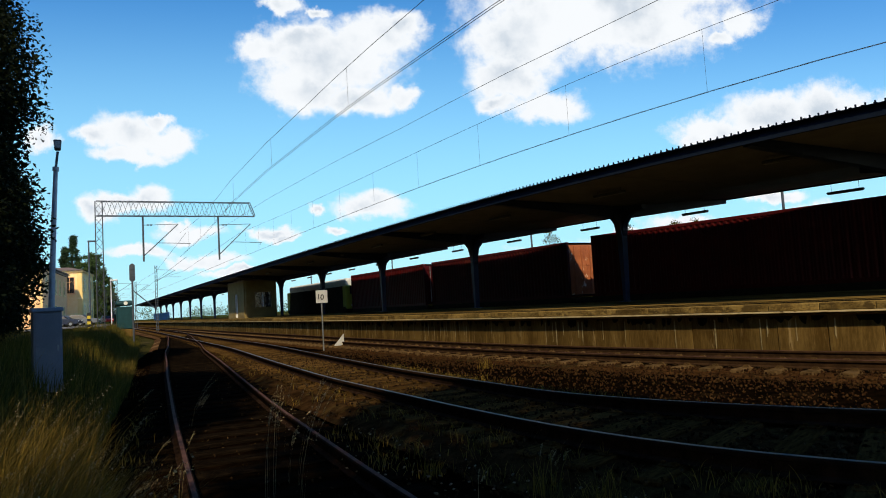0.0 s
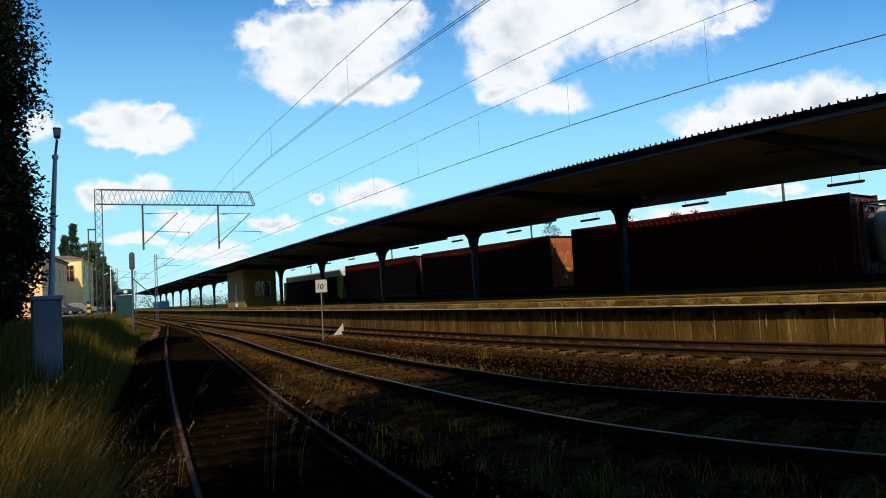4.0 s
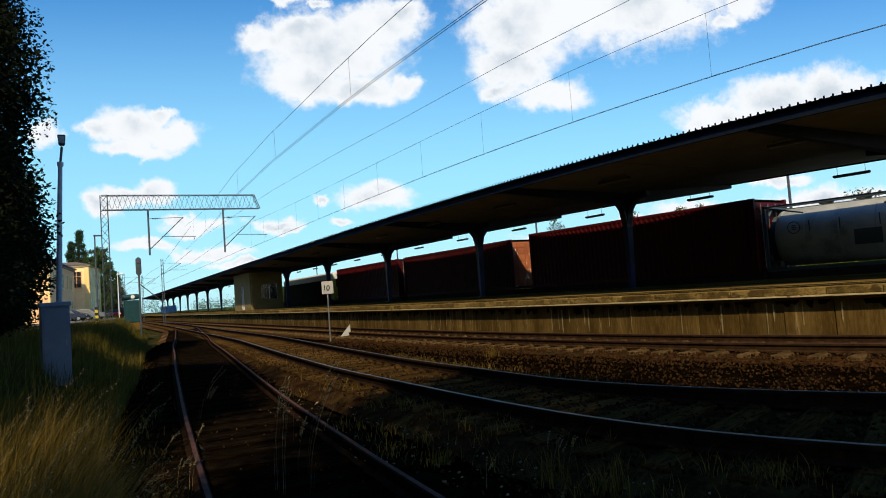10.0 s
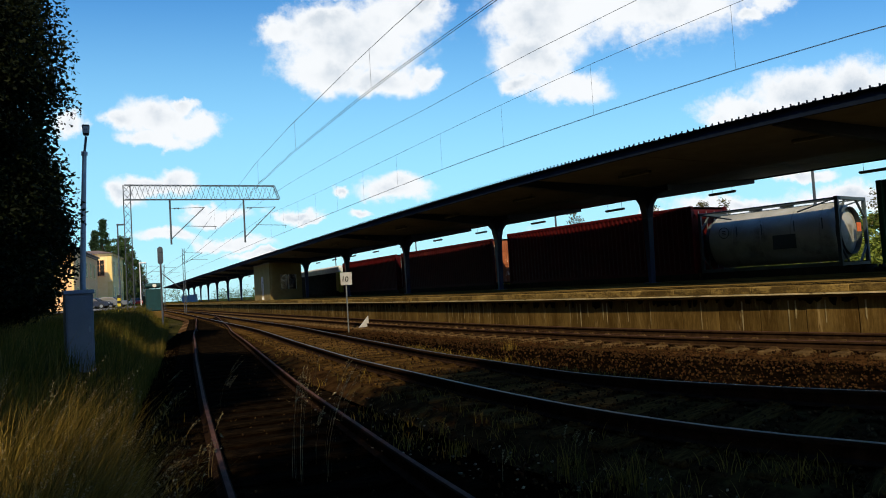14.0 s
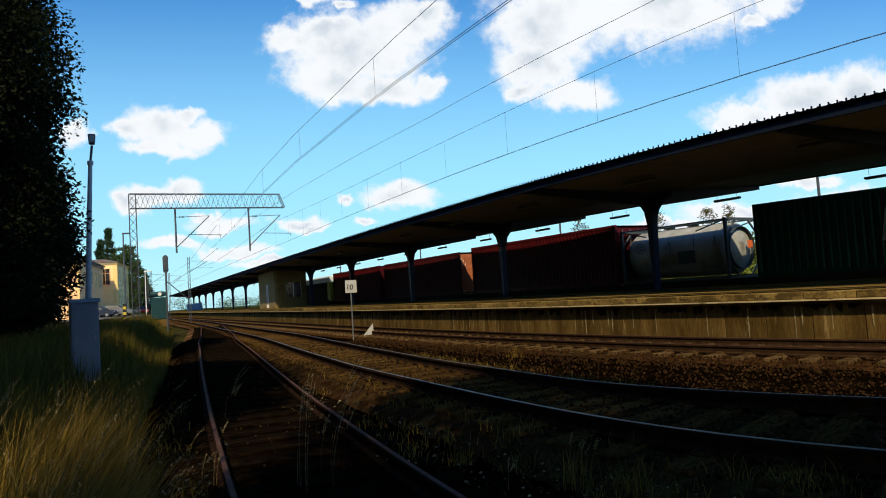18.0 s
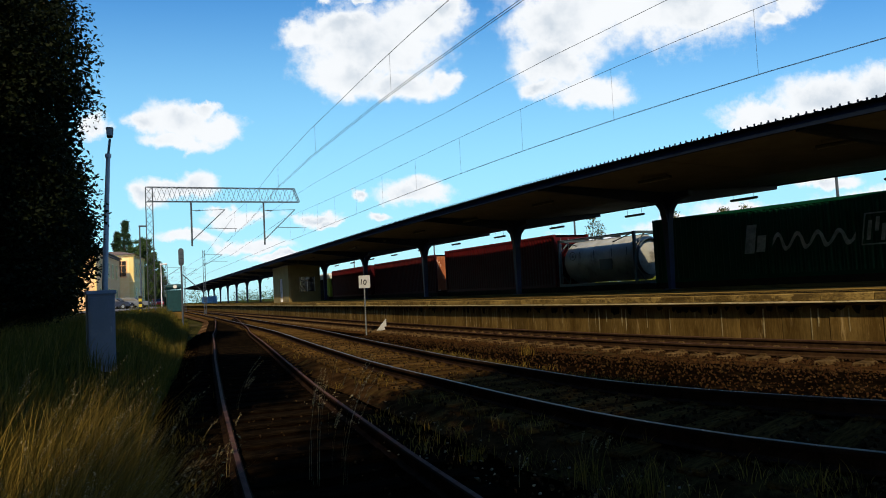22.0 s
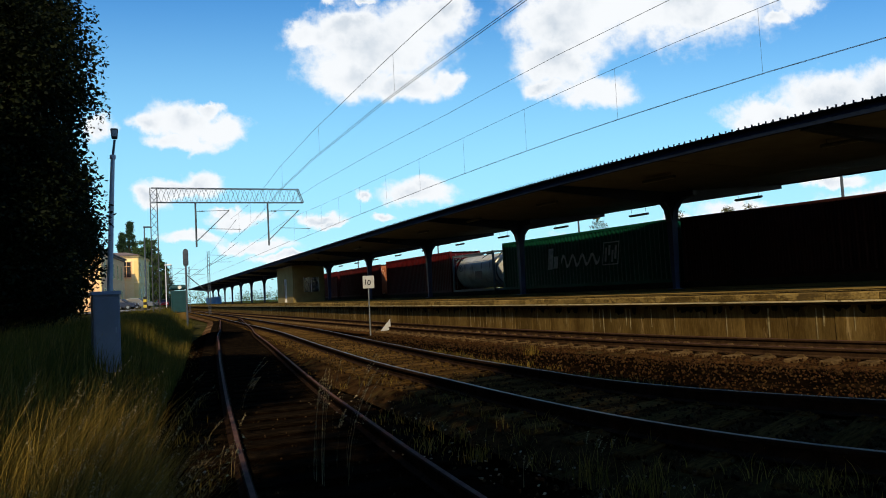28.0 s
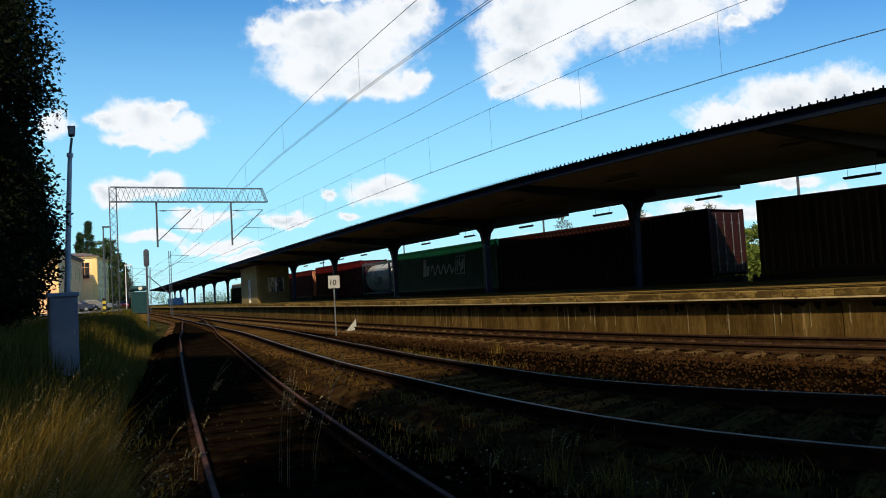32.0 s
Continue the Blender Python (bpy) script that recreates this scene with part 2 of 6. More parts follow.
M["glass"] = plain("window_glass", (.02, .025, .03), .12, 0, .8)
M["car_glass"] = plain("dusty_windscreen", (.03, .035, .04), .5, 0, .3)
M["asphalt"] = mat("asphalt", (.10, .10, .10), (.16, .155, .15), 2, 60, .9, bump=.3)
M["bark"] = mat("bark", (.03, .024, .018), (.07, .055, .04), 8, 40, .95, bump=1.0, stretch=(1, 1, .3), spec=.03)
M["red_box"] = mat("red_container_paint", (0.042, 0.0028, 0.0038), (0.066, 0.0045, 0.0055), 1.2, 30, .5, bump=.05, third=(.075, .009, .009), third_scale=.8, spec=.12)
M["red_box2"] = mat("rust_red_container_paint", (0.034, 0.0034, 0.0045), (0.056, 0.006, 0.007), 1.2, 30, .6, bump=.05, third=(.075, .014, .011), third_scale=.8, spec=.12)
M["green_box"] = mat("green_container_paint", (0.0015, 0.034, 0.017), (0.0025, 0.048, 0.025), 1.0, 30, .45, bump=.04, spec=.12)
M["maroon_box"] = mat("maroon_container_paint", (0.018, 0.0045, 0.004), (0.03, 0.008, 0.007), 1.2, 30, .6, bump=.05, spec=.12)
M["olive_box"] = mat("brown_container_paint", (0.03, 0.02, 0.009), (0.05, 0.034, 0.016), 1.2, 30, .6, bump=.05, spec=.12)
M["tank"] = mat("tank_steel", (0.31, 0.325, 0.30), (0.43, 0.44, 0.41), 1.5, 30, .42, .15, bump=.03, third=(.18, .185, .17), third_scale=.9, third_at=(.5, .7))
M["placard"] = plain("orange_placard", (.65, .14, .03), .6)
M["tank_frame"] = plain("tank_frame_paint", (.05, .07, .08), .5)
M["wagon"] = mat("wagon_grime", (.015, .013, .011), (.03, .025, .02), 3, 40, .85, bump=.2, spec=.03)
M["logo"] = mat("pale_logo_paint", (0.17, 0.22, 0.19), (0.42, 0.47, 0.43), 4, 40, .6, bump=.05)
M["loco"] = mat("loco_grey_paint", (0.42, 0.44, 0.42), (0.55, 0.57, 0.55), 2, 30, .45, bump=.04)
M["lime"] = plain("lime_yellow_paint", (.30, .36, .03), .5)
M["tyre"] = plain("tyre_rubber", (.015, .015, .015), .9)


def leaf_mat(name, a, b, trans=0.25):
    m = bpy.data.materials.new(name)
    m.use_nodes = True
    g = Nodes(m.node_tree)
    ri = g.n("ShaderNodeNewGeometry").outputs["Random Per Island"]
    co = g.n("ShaderNodeTexCoord").outputs["Object"]
    n1 = g.n("ShaderNodeTexNoise", ins={"Vector": co, "Scale": 0.7, "Detail": 3.0}).outputs[0]
    f = g.math("ADD", g.math("MULTIPLY", ri, 0.6), g.math("MULTIPLY", n1, 0.5))
    col = g.mix(g.ramp(f, 0.2, 0.85), rgba(a), rgba(b))
    d = g.n("ShaderNodeBsdfPrincipled", ins={"Base Color": col, "Roughness": 0.75, "Specular IOR Level": 0.08})
    t = g.n("ShaderNodeBsdfTranslucent", ins={"Color": g.mix(0.4, col, rgba((.12, .16, .02)))})
    s = g.n("ShaderNodeMixShader", ins={0: trans, 1: d.outputs[0], 2: t.outputs[0]})
    g.n("ShaderNodeOutputMaterial", ins={0: s.outputs[0]})
    return m


# almost black leaves: the crowns' deep shade is put into the colour
M["leaf_shaded"] = leaf_mat("shaded_chestnut_leaf", (.002, .0045, .0016), (.008, .012, .0035), .06)
M["leaf_mid"] = leaf_mat("poplar_leaf", (.03, .06, .02), (.07, .11, .035))
M["leaf_olive"] = leaf_mat("larch_needle", (.06, .055, .02), (.13, .11, .035))
M["leaf_light"] = leaf_mat("bush_leaf", (.09, .125, .022), (.19, .23, .04))
M["leaf_pine"] = leaf_mat("conifer_needle", (.018, .04, .022), (.04, .075, .035))
M["grass_dry"] = leaf_mat("dry_grass", (.026, .018, .003), (.235, .162, .034), .25)
M["grass_green"] = leaf_mat("green_grass", (.030, .027, .004), (.105, .088, .013), .3)
M["weed"] = leaf_mat("khaki_weed", (.045, .030, .004), (.19, .125, .022), .2)
M["seed"] = leaf_mat("grass_seed_head", (.17, .135, .07), (.34, .28, .17), .25)


# ---------------------------------------------------------------- mesh helpers
def box(bm, sx, sy, sz, x=0, y=0, z=0, m=None):
    """A box of those sizes with its centre there."""
    mm = (m or Matrix()) @ Matrix.Translation((x, y, z)) @ Matrix.Diagonal((sx, sy, sz, 1))
    return bmesh.ops.create_cube(bm, size=1.0, matrix=mm)["verts"]


def rod(bm, a, b, r1, r2=None, seg=8):
    a, b = Vector(a), Vector(b)
    d = b - a
    if d.length < 1e-5:
        return
    q = d.to_track_quat("Z", "Y").to_matrix().to_4x4()
    bmesh.ops.create_cone(bm, cap_ends=True, segments=seg, radius1=r1, radius2=r1 if r2 is None else r2, depth=d.length,
                          matrix=Matrix.Translation((a + b) / 2) @ q)


def bevel(bm, w=0.01, seg=1):
    bmesh.ops.bevel(bm, geom=list(bm.edges), offset=w, segments=seg, affect="EDGES", profile=0.5, clamp_overlap=True)


def mesh_of(bm, name, material, smooth=False):
    me = bpy.data.meshes.new(name)
    bmesh.ops.recalc_face_normals(bm, faces=bm.faces)
    bm.to_mesh(me)
    bm.free()
    if material:
        me.materials.append(material)
    if smooth:
        me.polygons.foreach_set("use_smooth", [True] * len(me.polygons))
    return me


def part(name, bm, material, parent, label="", at=None, smooth=False):
    ob = new(name, mesh_of(bm, name, material, smooth) if isinstance(bm, bmesh.types.BMesh) else bm)
    ob.parent = parent
    if at is not None:
        ob.matrix_basis = at
    if label:
        tagged(ob, label=label)
    return ob


def thing(name, label, category, at=None, group="", kind=""):
    ob = new(name)
    ob.empty_display_size = 0.2
    if at is not None:
        ob.matrix_basis = at
    return tagged(ob, label=label, category=category, group=group, kind=kind)


def data_mesh(name, verts, faces, material, smooth=False):
    me = bpy.data.meshes.new(name)
    me.from_pydata([tuple(v) for v in verts], [], faces)
    me.validate()
    me.materials.append(material)
    if smooth:
        me.polygons.foreach_set("use_smooth", [True] * len(me.polygons))
    me.update()
    return me


def interp(table, y):
    ys = [r[0] for r in table]
    return float(np.interp(y, ys, [r[1] for r in table]))


def smooth_line(table, step=0.5, passes=3, width=9):
    """A smooth plan line (x, y) through a table of (y, x)."""
    ys = np.arange(table[0][0], table[-1][0] + 1e-6, step)
    xs = np.interp(ys, [r[0] for r in table], [r[1] for r in table])
    k, h = np.ones(width) / width, width // 2
    for _ in range(passes):
        pad = np.concatenate([2 * xs[0] - xs[h:0:-1], xs, 2 * xs[-1] - xs[-2:-2 - h:-1]])
        xs = np.convolve(pad, k, "valid")
    return [(float(x), float(y)) for x, y in zip(xs, ys)]


def frames_along(line):
    out = []
    for i, (x, y) in enumerate(line):
        a, b = line[max(i - 1, 0)], line[min(i + 1, len(line) - 1)]
        d = Vector((b[0] - a[0], b[1] - a[1])).normalized()
        out.append((x, y, d.x, d.y))
    return out


def sweep(line, profile, closed=True, caps=True):
    """Vertices and faces of a profile of (across, z) swept along a plan line; across is to the right of the way."""
    V, F = [], []
    fr, n = frames_along(line), len(profile)
    for x, y, dx, dy in fr:
        for o, z in profile:
            V.append((x + dy * o, y - dx * o, z))
    m = n if closed else n - 1
    for i in range(len(fr) - 1):
        for j in range(m):
            k = (j + 1) % n
            F.append((i * n + j, i * n + k, (i + 1) * n + k, (i + 1) * n + j))
    if closed and caps:
        F.append(tuple(range(n - 1, -1, -1)))
        F.append(tuple((len(fr) - 1) * n + j for j in range(n)))
    return V, F


def stations(line, gap, start=0.0):
    """Places every gap metres along a line: x, y and heading in degrees."""
    out, left = [], start
    fr = frames_along(line)
    for (x0, y0, dx, dy), (x1, y1, *_) in zip(fr, fr[1:]):
        L = math.hypot(x1 - x0, y1 - y0)
        while left < L:
            k = left / L
            out.append((x0 + (x1 - x0) * k, y0 + (y1 - y0) * k, math.degrees(math.atan2(dy, dx)) - 90))
            left += gap
        left -= L
    return out


# ---------------------------------------------------------------- plan lines
def bend(y):
    return 10.069 + 5.73 * math.exp(-y / 8.0)


def offset_line(off, y0, y1, step=0.5):
    return [(bend(y0 + i * step) + off, y0 + i * step) for i in range(int((y1 - y0) / step) + 1)]


def rear(y):
    """Near face of the vehicles on the track behind the platform."""
    return 20.0 + 12.0 * math.exp(-y / 16.0)


LINE3 = offset_line(0.0, 1.0, 190.0)
LINE2 = smooth_line([(-3, 10.4), (0, 7.75), (2, 6.3), (3.4, 5.5), (4.24, 5.17), (5.13, 4.96), (6.8, 4.85), (8.1, 4.84), (12.7, 4.86), (18.3, 5.2), (28.7, 5.97), (40, 6.6), (70, 7.6),
                     (120, 8.6), (190, 9.0)], passes=1, width=5)
LINE1 = smooth_line([(-6, 1.2), (0, 1.3), (4.6, 1.46), (5.7, 1.535), (6.5, 1.59), (7.6, 1.685), (9.1, 1.805), (11, 1.96), (13.9, 2.22), (18.6, 2.64), (23.6, 3.15), (31, 3.85), (37, 4.6), (42, 5.1),
                     (55, 6.5), (60, 6.9)], passes=2, width=5)


def line_x(line, y):
    return float(np.interp(y, [p[1] for p in line[::6]], [p[0] for p in line[::6]]))


def ease(v, a, b):
    """Smooth step from 0 at a to 1 at b."""
    k = min(max((v - a) / (b - a), 0.0), 1.0)
    return k * k * (3 - 2 * k)


def level_1(o, y):
    """The siding lies lower than the main tracks until it joins them; o is the distance right of its middle."""
    return -.10 * (1 - ease(y, 10, 21))


def level_2(o, y):
    """The main track stands higher near the yard and is banked in the curve."""
    return .10 * (1 - ease(y, 24, 45)) + .12 * ease(y, 8.5, 3.6) * (o + .75) / 1.5


# ---------------------------------------------------------------- ground
def ground_z(x, y):
    """Track bed low; on the yard side the ground rises to a grassy shelf."""
    edge = float(np.interp(y, [-20, 0, 6, 12, 20, 30, 45, 60, 90], [-0.2, -0.1, -0.15, 0.2, 0.9, 1.6, 3.0, 4.0, 4.5]))
    top = float(np.interp(y, [-20, 5, 12, 20, 40, 60, 90, 200], [0.05, 0.10, 0.40, 0.45, 0.55, 0.75, 0.95, 1.0]))
    k = min(max((edge - x) / 1.1, 0.0), 1.0)
    k = k * k * (3 - 2 * k)
    bed = -0.38
    far = min(max((x - rear(max(y, -8)) - 4.2) / 3.0, 0.0), 1.0)
    z = bed + (top - bed) * k + far * 0.5
    z += 0.04 * noise.noise((x * 0.8, y * 0.8, 3.0)) + 0.10 * k * noise.noise((x * 0.25, y * 0.25, 9.0))
    return z


def build_ground():
    xs = np.concatenate([np.linspace(-1500, -60, 8), np.linspace(-50, -6, 20), np.linspace(-5, 14, 96), np.linspace(15, 60, 24), np.linspace(80, 1500, 8)])
    ys = np.concatenate([np.linspace(-1500, -60, 8), np.linspace(-50, -4, 16), np.linspace(-3, 30, 140), np.linspace(31, 120, 60), np.linspace(135, 300, 12), np.linspace(400, 2500, 8)])
    V = [(x, y, ground_z(x, y)) for y in ys for x in xs]
    n = len(xs)
    F = [(j * n + i, j * n + i + 1, (j + 1) * n + i + 1, (j + 1) * n + i) for j in range(len(ys) - 1) for i in range(n - 1)]
    tagged(new("ground", data_mesh("ground", V, F, M["soil"], True)), "dry grassy railway ground with bare soil patches", "ground", kind="structure")


build_ground()


def ballast_bed(name, line, half, top, label, stuff="ballast", level=None):
    prof = [(-half - .35, -.34), (-half, top - .02), (-.55, top), (.55, top), (half, top - .02), (half + .35, -.34)]
    V, F = sweep(line, prof, closed=False)
    if level:
        V = [(x, y, z + level(prof[i % 6][0], y)) for i, (x, y, z) in enumerate(V)]
    V = [(x, y, z + .035 * noise.noise((x * 3, y * 3, 1.0)) + .02 * noise.noise((x * 9, y * 9, 5.0))) for x, y, z in V]
    return tagged(new(name, data_mesh(name, V, F, M[stuff], True)), label, "ballast", kind="structure")


def yard_bed(name, y0, y1, rows, material, label):
    """Trodden ballast and cinders between the tracks and the platform."""
    V, F = [], []
    ys = np.linspace(y0, y1, rows)
    n = 60
    for y in ys:
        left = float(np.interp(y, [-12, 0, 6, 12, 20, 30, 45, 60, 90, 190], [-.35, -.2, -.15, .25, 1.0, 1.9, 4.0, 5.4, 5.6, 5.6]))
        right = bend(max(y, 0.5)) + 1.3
        for i in range(n):
            x = left + (right - left) * i / (n - 1)
            dip = level_1(0, y) * ease(abs(x - line_x(LINE1, y)), 2.9, 1.5) if y < 45 else 0.0
            V.append((x, y, -.255 + dip + .03 * noise.noise((x * 2.2, y * 2.2, 4.0)) + .012 * noise.noise((x * 8, y * 8, 8.0))))
    for j in range(len(ys) - 1):
        F += [(j * n + i, j * n + i + 1, (j + 1) * n + i + 1, (j + 1) * n + i) for i in range(n - 1)]
    tagged(new(name, data_mesh(name, V, F, material, True)), label, "track bed", kind="structure")


# shade-dark colour up to y = 38, sunlit colour beyond
yard_bed("track_bed", -12, 38, 150, M["cinder"], "cinder and ballast ground between the tracks, painted shade-dark")
yard_bed("track_bed_2", 38, 190, 100, M["sunlit_bed"], "rusty brown ballast ground before the platform, painted sunlit")
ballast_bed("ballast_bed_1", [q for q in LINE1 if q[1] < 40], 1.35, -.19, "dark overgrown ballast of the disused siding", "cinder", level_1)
ballast_bed("ballast_bed_5", [q for q in LINE1 if q[1] > 39.4], 1.35, -.19, "rusty brown ballast where the siding joins, painted sunlit", "sunlit_bed")
ballast_bed("ballast_bed_2", LINE2, 1.32, -.185, "dark brown stained ballast with weeds", "stained", level_2)
ballast_bed("ballast_bed_3", LINE3, 1.55, -.205, "reddish brown rust-stained track ballast")


def rail_profile(off, scale=1.0):
    p = [(-.07, -.155), (.07, -.155), (.07, -.143), (.012, -.125), (.012, -.045), (.036, -.035), (.036, -.008), (.026, -.0005),
         (-.026, -.0005), (-.036, -.008), (-.036, -.035), (-.012, -.045), (-.012, -.125), (-.07, -.143)]
    return [(off + o * scale, z) for o, z in p]


def track(name, line, label, rail_mat, sleeper_mesh, gap, start, head=None, level=None):
    tr = thing(name, label, "railway track", kind="structure")
    for s in (-.7525, .7525):
        def raised(vs):
            return [(x, y, z + (level(s, y) if level else 0.0)) for x, y, z in vs]
        V, F = sweep(line, rail_profile(s))
        V = raised(V)
        r = part("rail", data_mesh("rail", V, F, rail_mat, False), None, tr)
        if head:
            V, F = sweep(line, [(s - .022, 0.0), (s + .022, 0.0), (s + .022, .0035), (s - .022, .0035)])
            V = raised(V)
            part("worn_running_band", data_mesh("band", V, F, head), None, r, "bright worn running surface")
    for x, y, a in stations(line, gap, start)[:300]:
        dz = level(0, y) if level else 0.0
        bank = math.degrees(math.atan(level(.75, y) - level(-.75, y)) / 1.5) if level else 0.0
        part("sleeper", sleeper_mesh, None, tr, at=pose(x, y, -.155 + dz, 0, -bank, a))
    return tr


def sleeper_timber(material):
    bm = bmesh.new()
    box(bm, 2.5, .25, .16, 0, 0, -.08)
    bevel(bm, .02)
    for s in (-.7525, .7525):
        box(bm, .34, .15, .015, s, 0, .006)
        for dx, dy in ((-.12, -.05), (-.12, .05), (.12, -.05), (.12, .05)):
            box(bm, .03, .03, .03, s + dx, dy, .02)
    return mesh_of(bm, "timber_sleeper", material)


def sleeper_concrete():
    bm = bmesh.new()
    box(bm, 2.6, .27, .16, 0, 0, -.08)
    for v in bm.verts:
        if v.co.z > -.01:
            v.co.y *= .8
            v.co.x *= .985
    bevel(bm, .015)
    for s in (-.7525, .7525):
        box(bm, .30, .13, .02, s, 0, .005)
        for d in (-.11, .11):
            box(bm, .05, .10, .04, s + d, 0, .02)
    return mesh_of(bm, "concrete_sleeper", M["concrete_sleeper"])


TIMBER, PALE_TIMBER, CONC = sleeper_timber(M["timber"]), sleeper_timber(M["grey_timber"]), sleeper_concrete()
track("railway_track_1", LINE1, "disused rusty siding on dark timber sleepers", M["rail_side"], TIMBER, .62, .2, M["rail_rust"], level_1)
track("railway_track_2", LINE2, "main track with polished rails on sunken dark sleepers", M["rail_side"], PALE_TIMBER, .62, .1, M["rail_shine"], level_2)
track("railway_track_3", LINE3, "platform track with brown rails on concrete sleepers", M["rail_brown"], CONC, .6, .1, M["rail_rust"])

# ---------------------------------------------------------------- platform
LIP = .973
PLAT_TOP = .93


def build_platform():
    pf = thing("platform", "long island platform with stained concrete edge wall", "platform", kind="structure")
    V, F = [], []
    ys = [1.0 + .75 * i for i in range(252)]
    for y in ys:
        a, b = bend(y) + LIP, rear(y) - .50
        for x, z in ((a + .05, PLAT_TOP - .012), ((a + b) / 2, PLAT_TOP + .07), (b, PLAT_TOP - .012), (b, .1), (b, -.4), (a + .6, -.4), (a + .6, .6), (a + .05, .7)):
            V.append((x, y, z))
    for i in range(len(ys) - 1):
        F += [(i * 8 + j, i * 8 + (j + 1) % 8, i * 8 + 8 + (j + 1) % 8, i * 8 + 8 + j) for j in range(8)]
    F += [tuple(range(7, -1, -1)), tuple(range(len(ys) * 8 - 8, len(ys) * 8))]
    part("paved_surface", data_mesh("paving", V, F, M["paving"]), None, pf, "worn sandy asphalt platform surface")
    # edge slabs, one metre each, and wall panels below them
    bm = bmesh.new()
    box(bm, .50, .992, .15, .25, 0, -.075)
    bevel(bm, .012)
    slab = mesh_of(bm, "edge_slab", M["slab"])
    bm = bmesh.new()
    box(bm, .12, .985, 1.15, .06, 0, -.575)
    bevel(bm, .01)
    panel = mesh_of(bm, "wall_panel", M["wall_concrete"])
    near = offset_line(LIP, 2.0, 190.0)
    st = stations(near, 1.0, 0.0)
    for i, (x, y, a) in enumerate(st):
        w = .012 * noise.noise((i * 1.7, 2.0, 0))
        part("edge_slab", slab, None, pf, at=pose(x + w, y, PLAT_TOP + w, 0, 1.2 * w * 30, a))
        part("wall_panel", panel, None, pf, at=pose(x + .21 + w * .6, y, .775, 0, 0, a + w * 20))
    V, F = sweep(offset_line(LIP, 2.0, 190.0), [(-.012, PLAT_TOP - .185), (.03, PLAT_TOP - .185), (.03, PLAT_TOP - .150), (-.012, PLAT_TOP - .154)])
    part("edge_lip", data_mesh("edge_lip", V, F, M["lime_lip"]), None, pf, "pale chipped lip under the edge slabs")
    # dark runs of dirt below the slab joints
    rng = random.Random(8)
    V, F, PV, PF = [], [], [], []
    for x, y, a in stations(offset_line(LIP + .198, 2.0, 120.0), .15, 0.0):
        pale = rng.random() < .30
        if not pale and rng.random() < .4:
            continue
        if pale:
            w, d, top = rng.uniform(.008, .022), rng.uniform(.35, .9), .62
        else:
            w, d, top = rng.uniform(.05, .14), rng.uniform(.16, .36), .78
        c, sn = math.cos(radians(a)), math.sin(radians(a))
        tv, tf = (PV, PF) if pale else (V, F)
        n = len(tv)
        off = .007 if pale else .004
        for u, z in ((-1, 0), (1, 0), (.95, -.5 - .3 * rng.random()), (.55, -.7 - .3 * rng.random()), (0, -.75 - .25 * rng.random()), (-.55, -.6 - .4 * rng.random()), (-.92, -.4 - .4 * rng.random())):
            tv.append((x + u * w * -sn - off * c, y + u * w * c - off * sn, top + z * d))
        tf.append(tuple(range(n, n + 7)))
    part("lime_run", data_mesh("lime_run", PV, PF, M["lime_run"]), None, pf, "pale lime streaks down the platform wall")
    part("dirt_run", data_mesh("dirt_run", V, F, M["drip_and_shade"]), None, pf, "black runs of dirt down the platform wall")
    far = [(rear(y) - .42, float(y)) for y in np.arange(1.0, 190.0, 1.5)]
    V, F = sweep(far, [(-.5, PLAT_TOP - .15), (0, PLAT_TOP - .15), (0, PLAT_TOP), (-.5, PLAT_TOP)])
    part("far_edge", data_mesh("far_edge", V, F, M["slab"]), None, pf)
    # dark strips stand in for the shade behind the raised slab edges
    for o, w in ((.505, .035), (.925, .05), (1.5, .03)):
        V, F = sweep(offset_line(LIP + o, 2.0, 120.0), [(0, PLAT_TOP - .03), (w, PLAT_TOP - .03), (w, PLAT_TOP + .018), (0, PLAT_TOP + .018)])
        part("joint_dirt", data_mesh("joint_dirt", V, F, M["drip_and_shade"]), None, pf, "dark strip painted as shade along a joint")
    # kerb line of a second course on the slabs
    V, F = sweep(offset_line(LIP + .52, 2.0, 190.0), [(0, PLAT_TOP - .1), (.4, PLAT_TOP - .1), (.4, PLAT_TOP + .012), (0, PLAT_TOP + .008)])
    part("edge_strip", data_mesh("edge_strip", V, F, M["slab"]), None, pf, "pale concrete strip behind the edge")


build_platform()

# ---------------------------------------------------------------- canopy
FRONT_Z, VALLEY_Z, REAR_Z = 4.66, 4.46, 4.82
COLUMN_Y = [10.6, 19.5, 28.6, 38.6, 49.3, 60.5, 71.5, 82.6, 93.7, 104.8, 115.9, 127.0, 138.1, 149.2, 160.3, 171.4]


def roof_at(y, k):
    """A place on the gull-wing roof: k runs from 0 at the near edge over .5 above the columns to 1 at the far edge."""
    a, b = bend(y) + 1.30, rear(y) - .62
    z = FRONT_Z + (VALLEY_Z - FRONT_Z) * k * 2 if k < .5 else VALLEY_Z + (REAR_Z - VALLEY_Z) * (k - .5) * 2
    return a + (b - a) * k, y, z


def canopy_turn(y):
    d = (roof_at(y + .1, .5)[0] - roof_at(y - .1, .5)[0]) / .2
    return math.degrees(math.atan(-d))


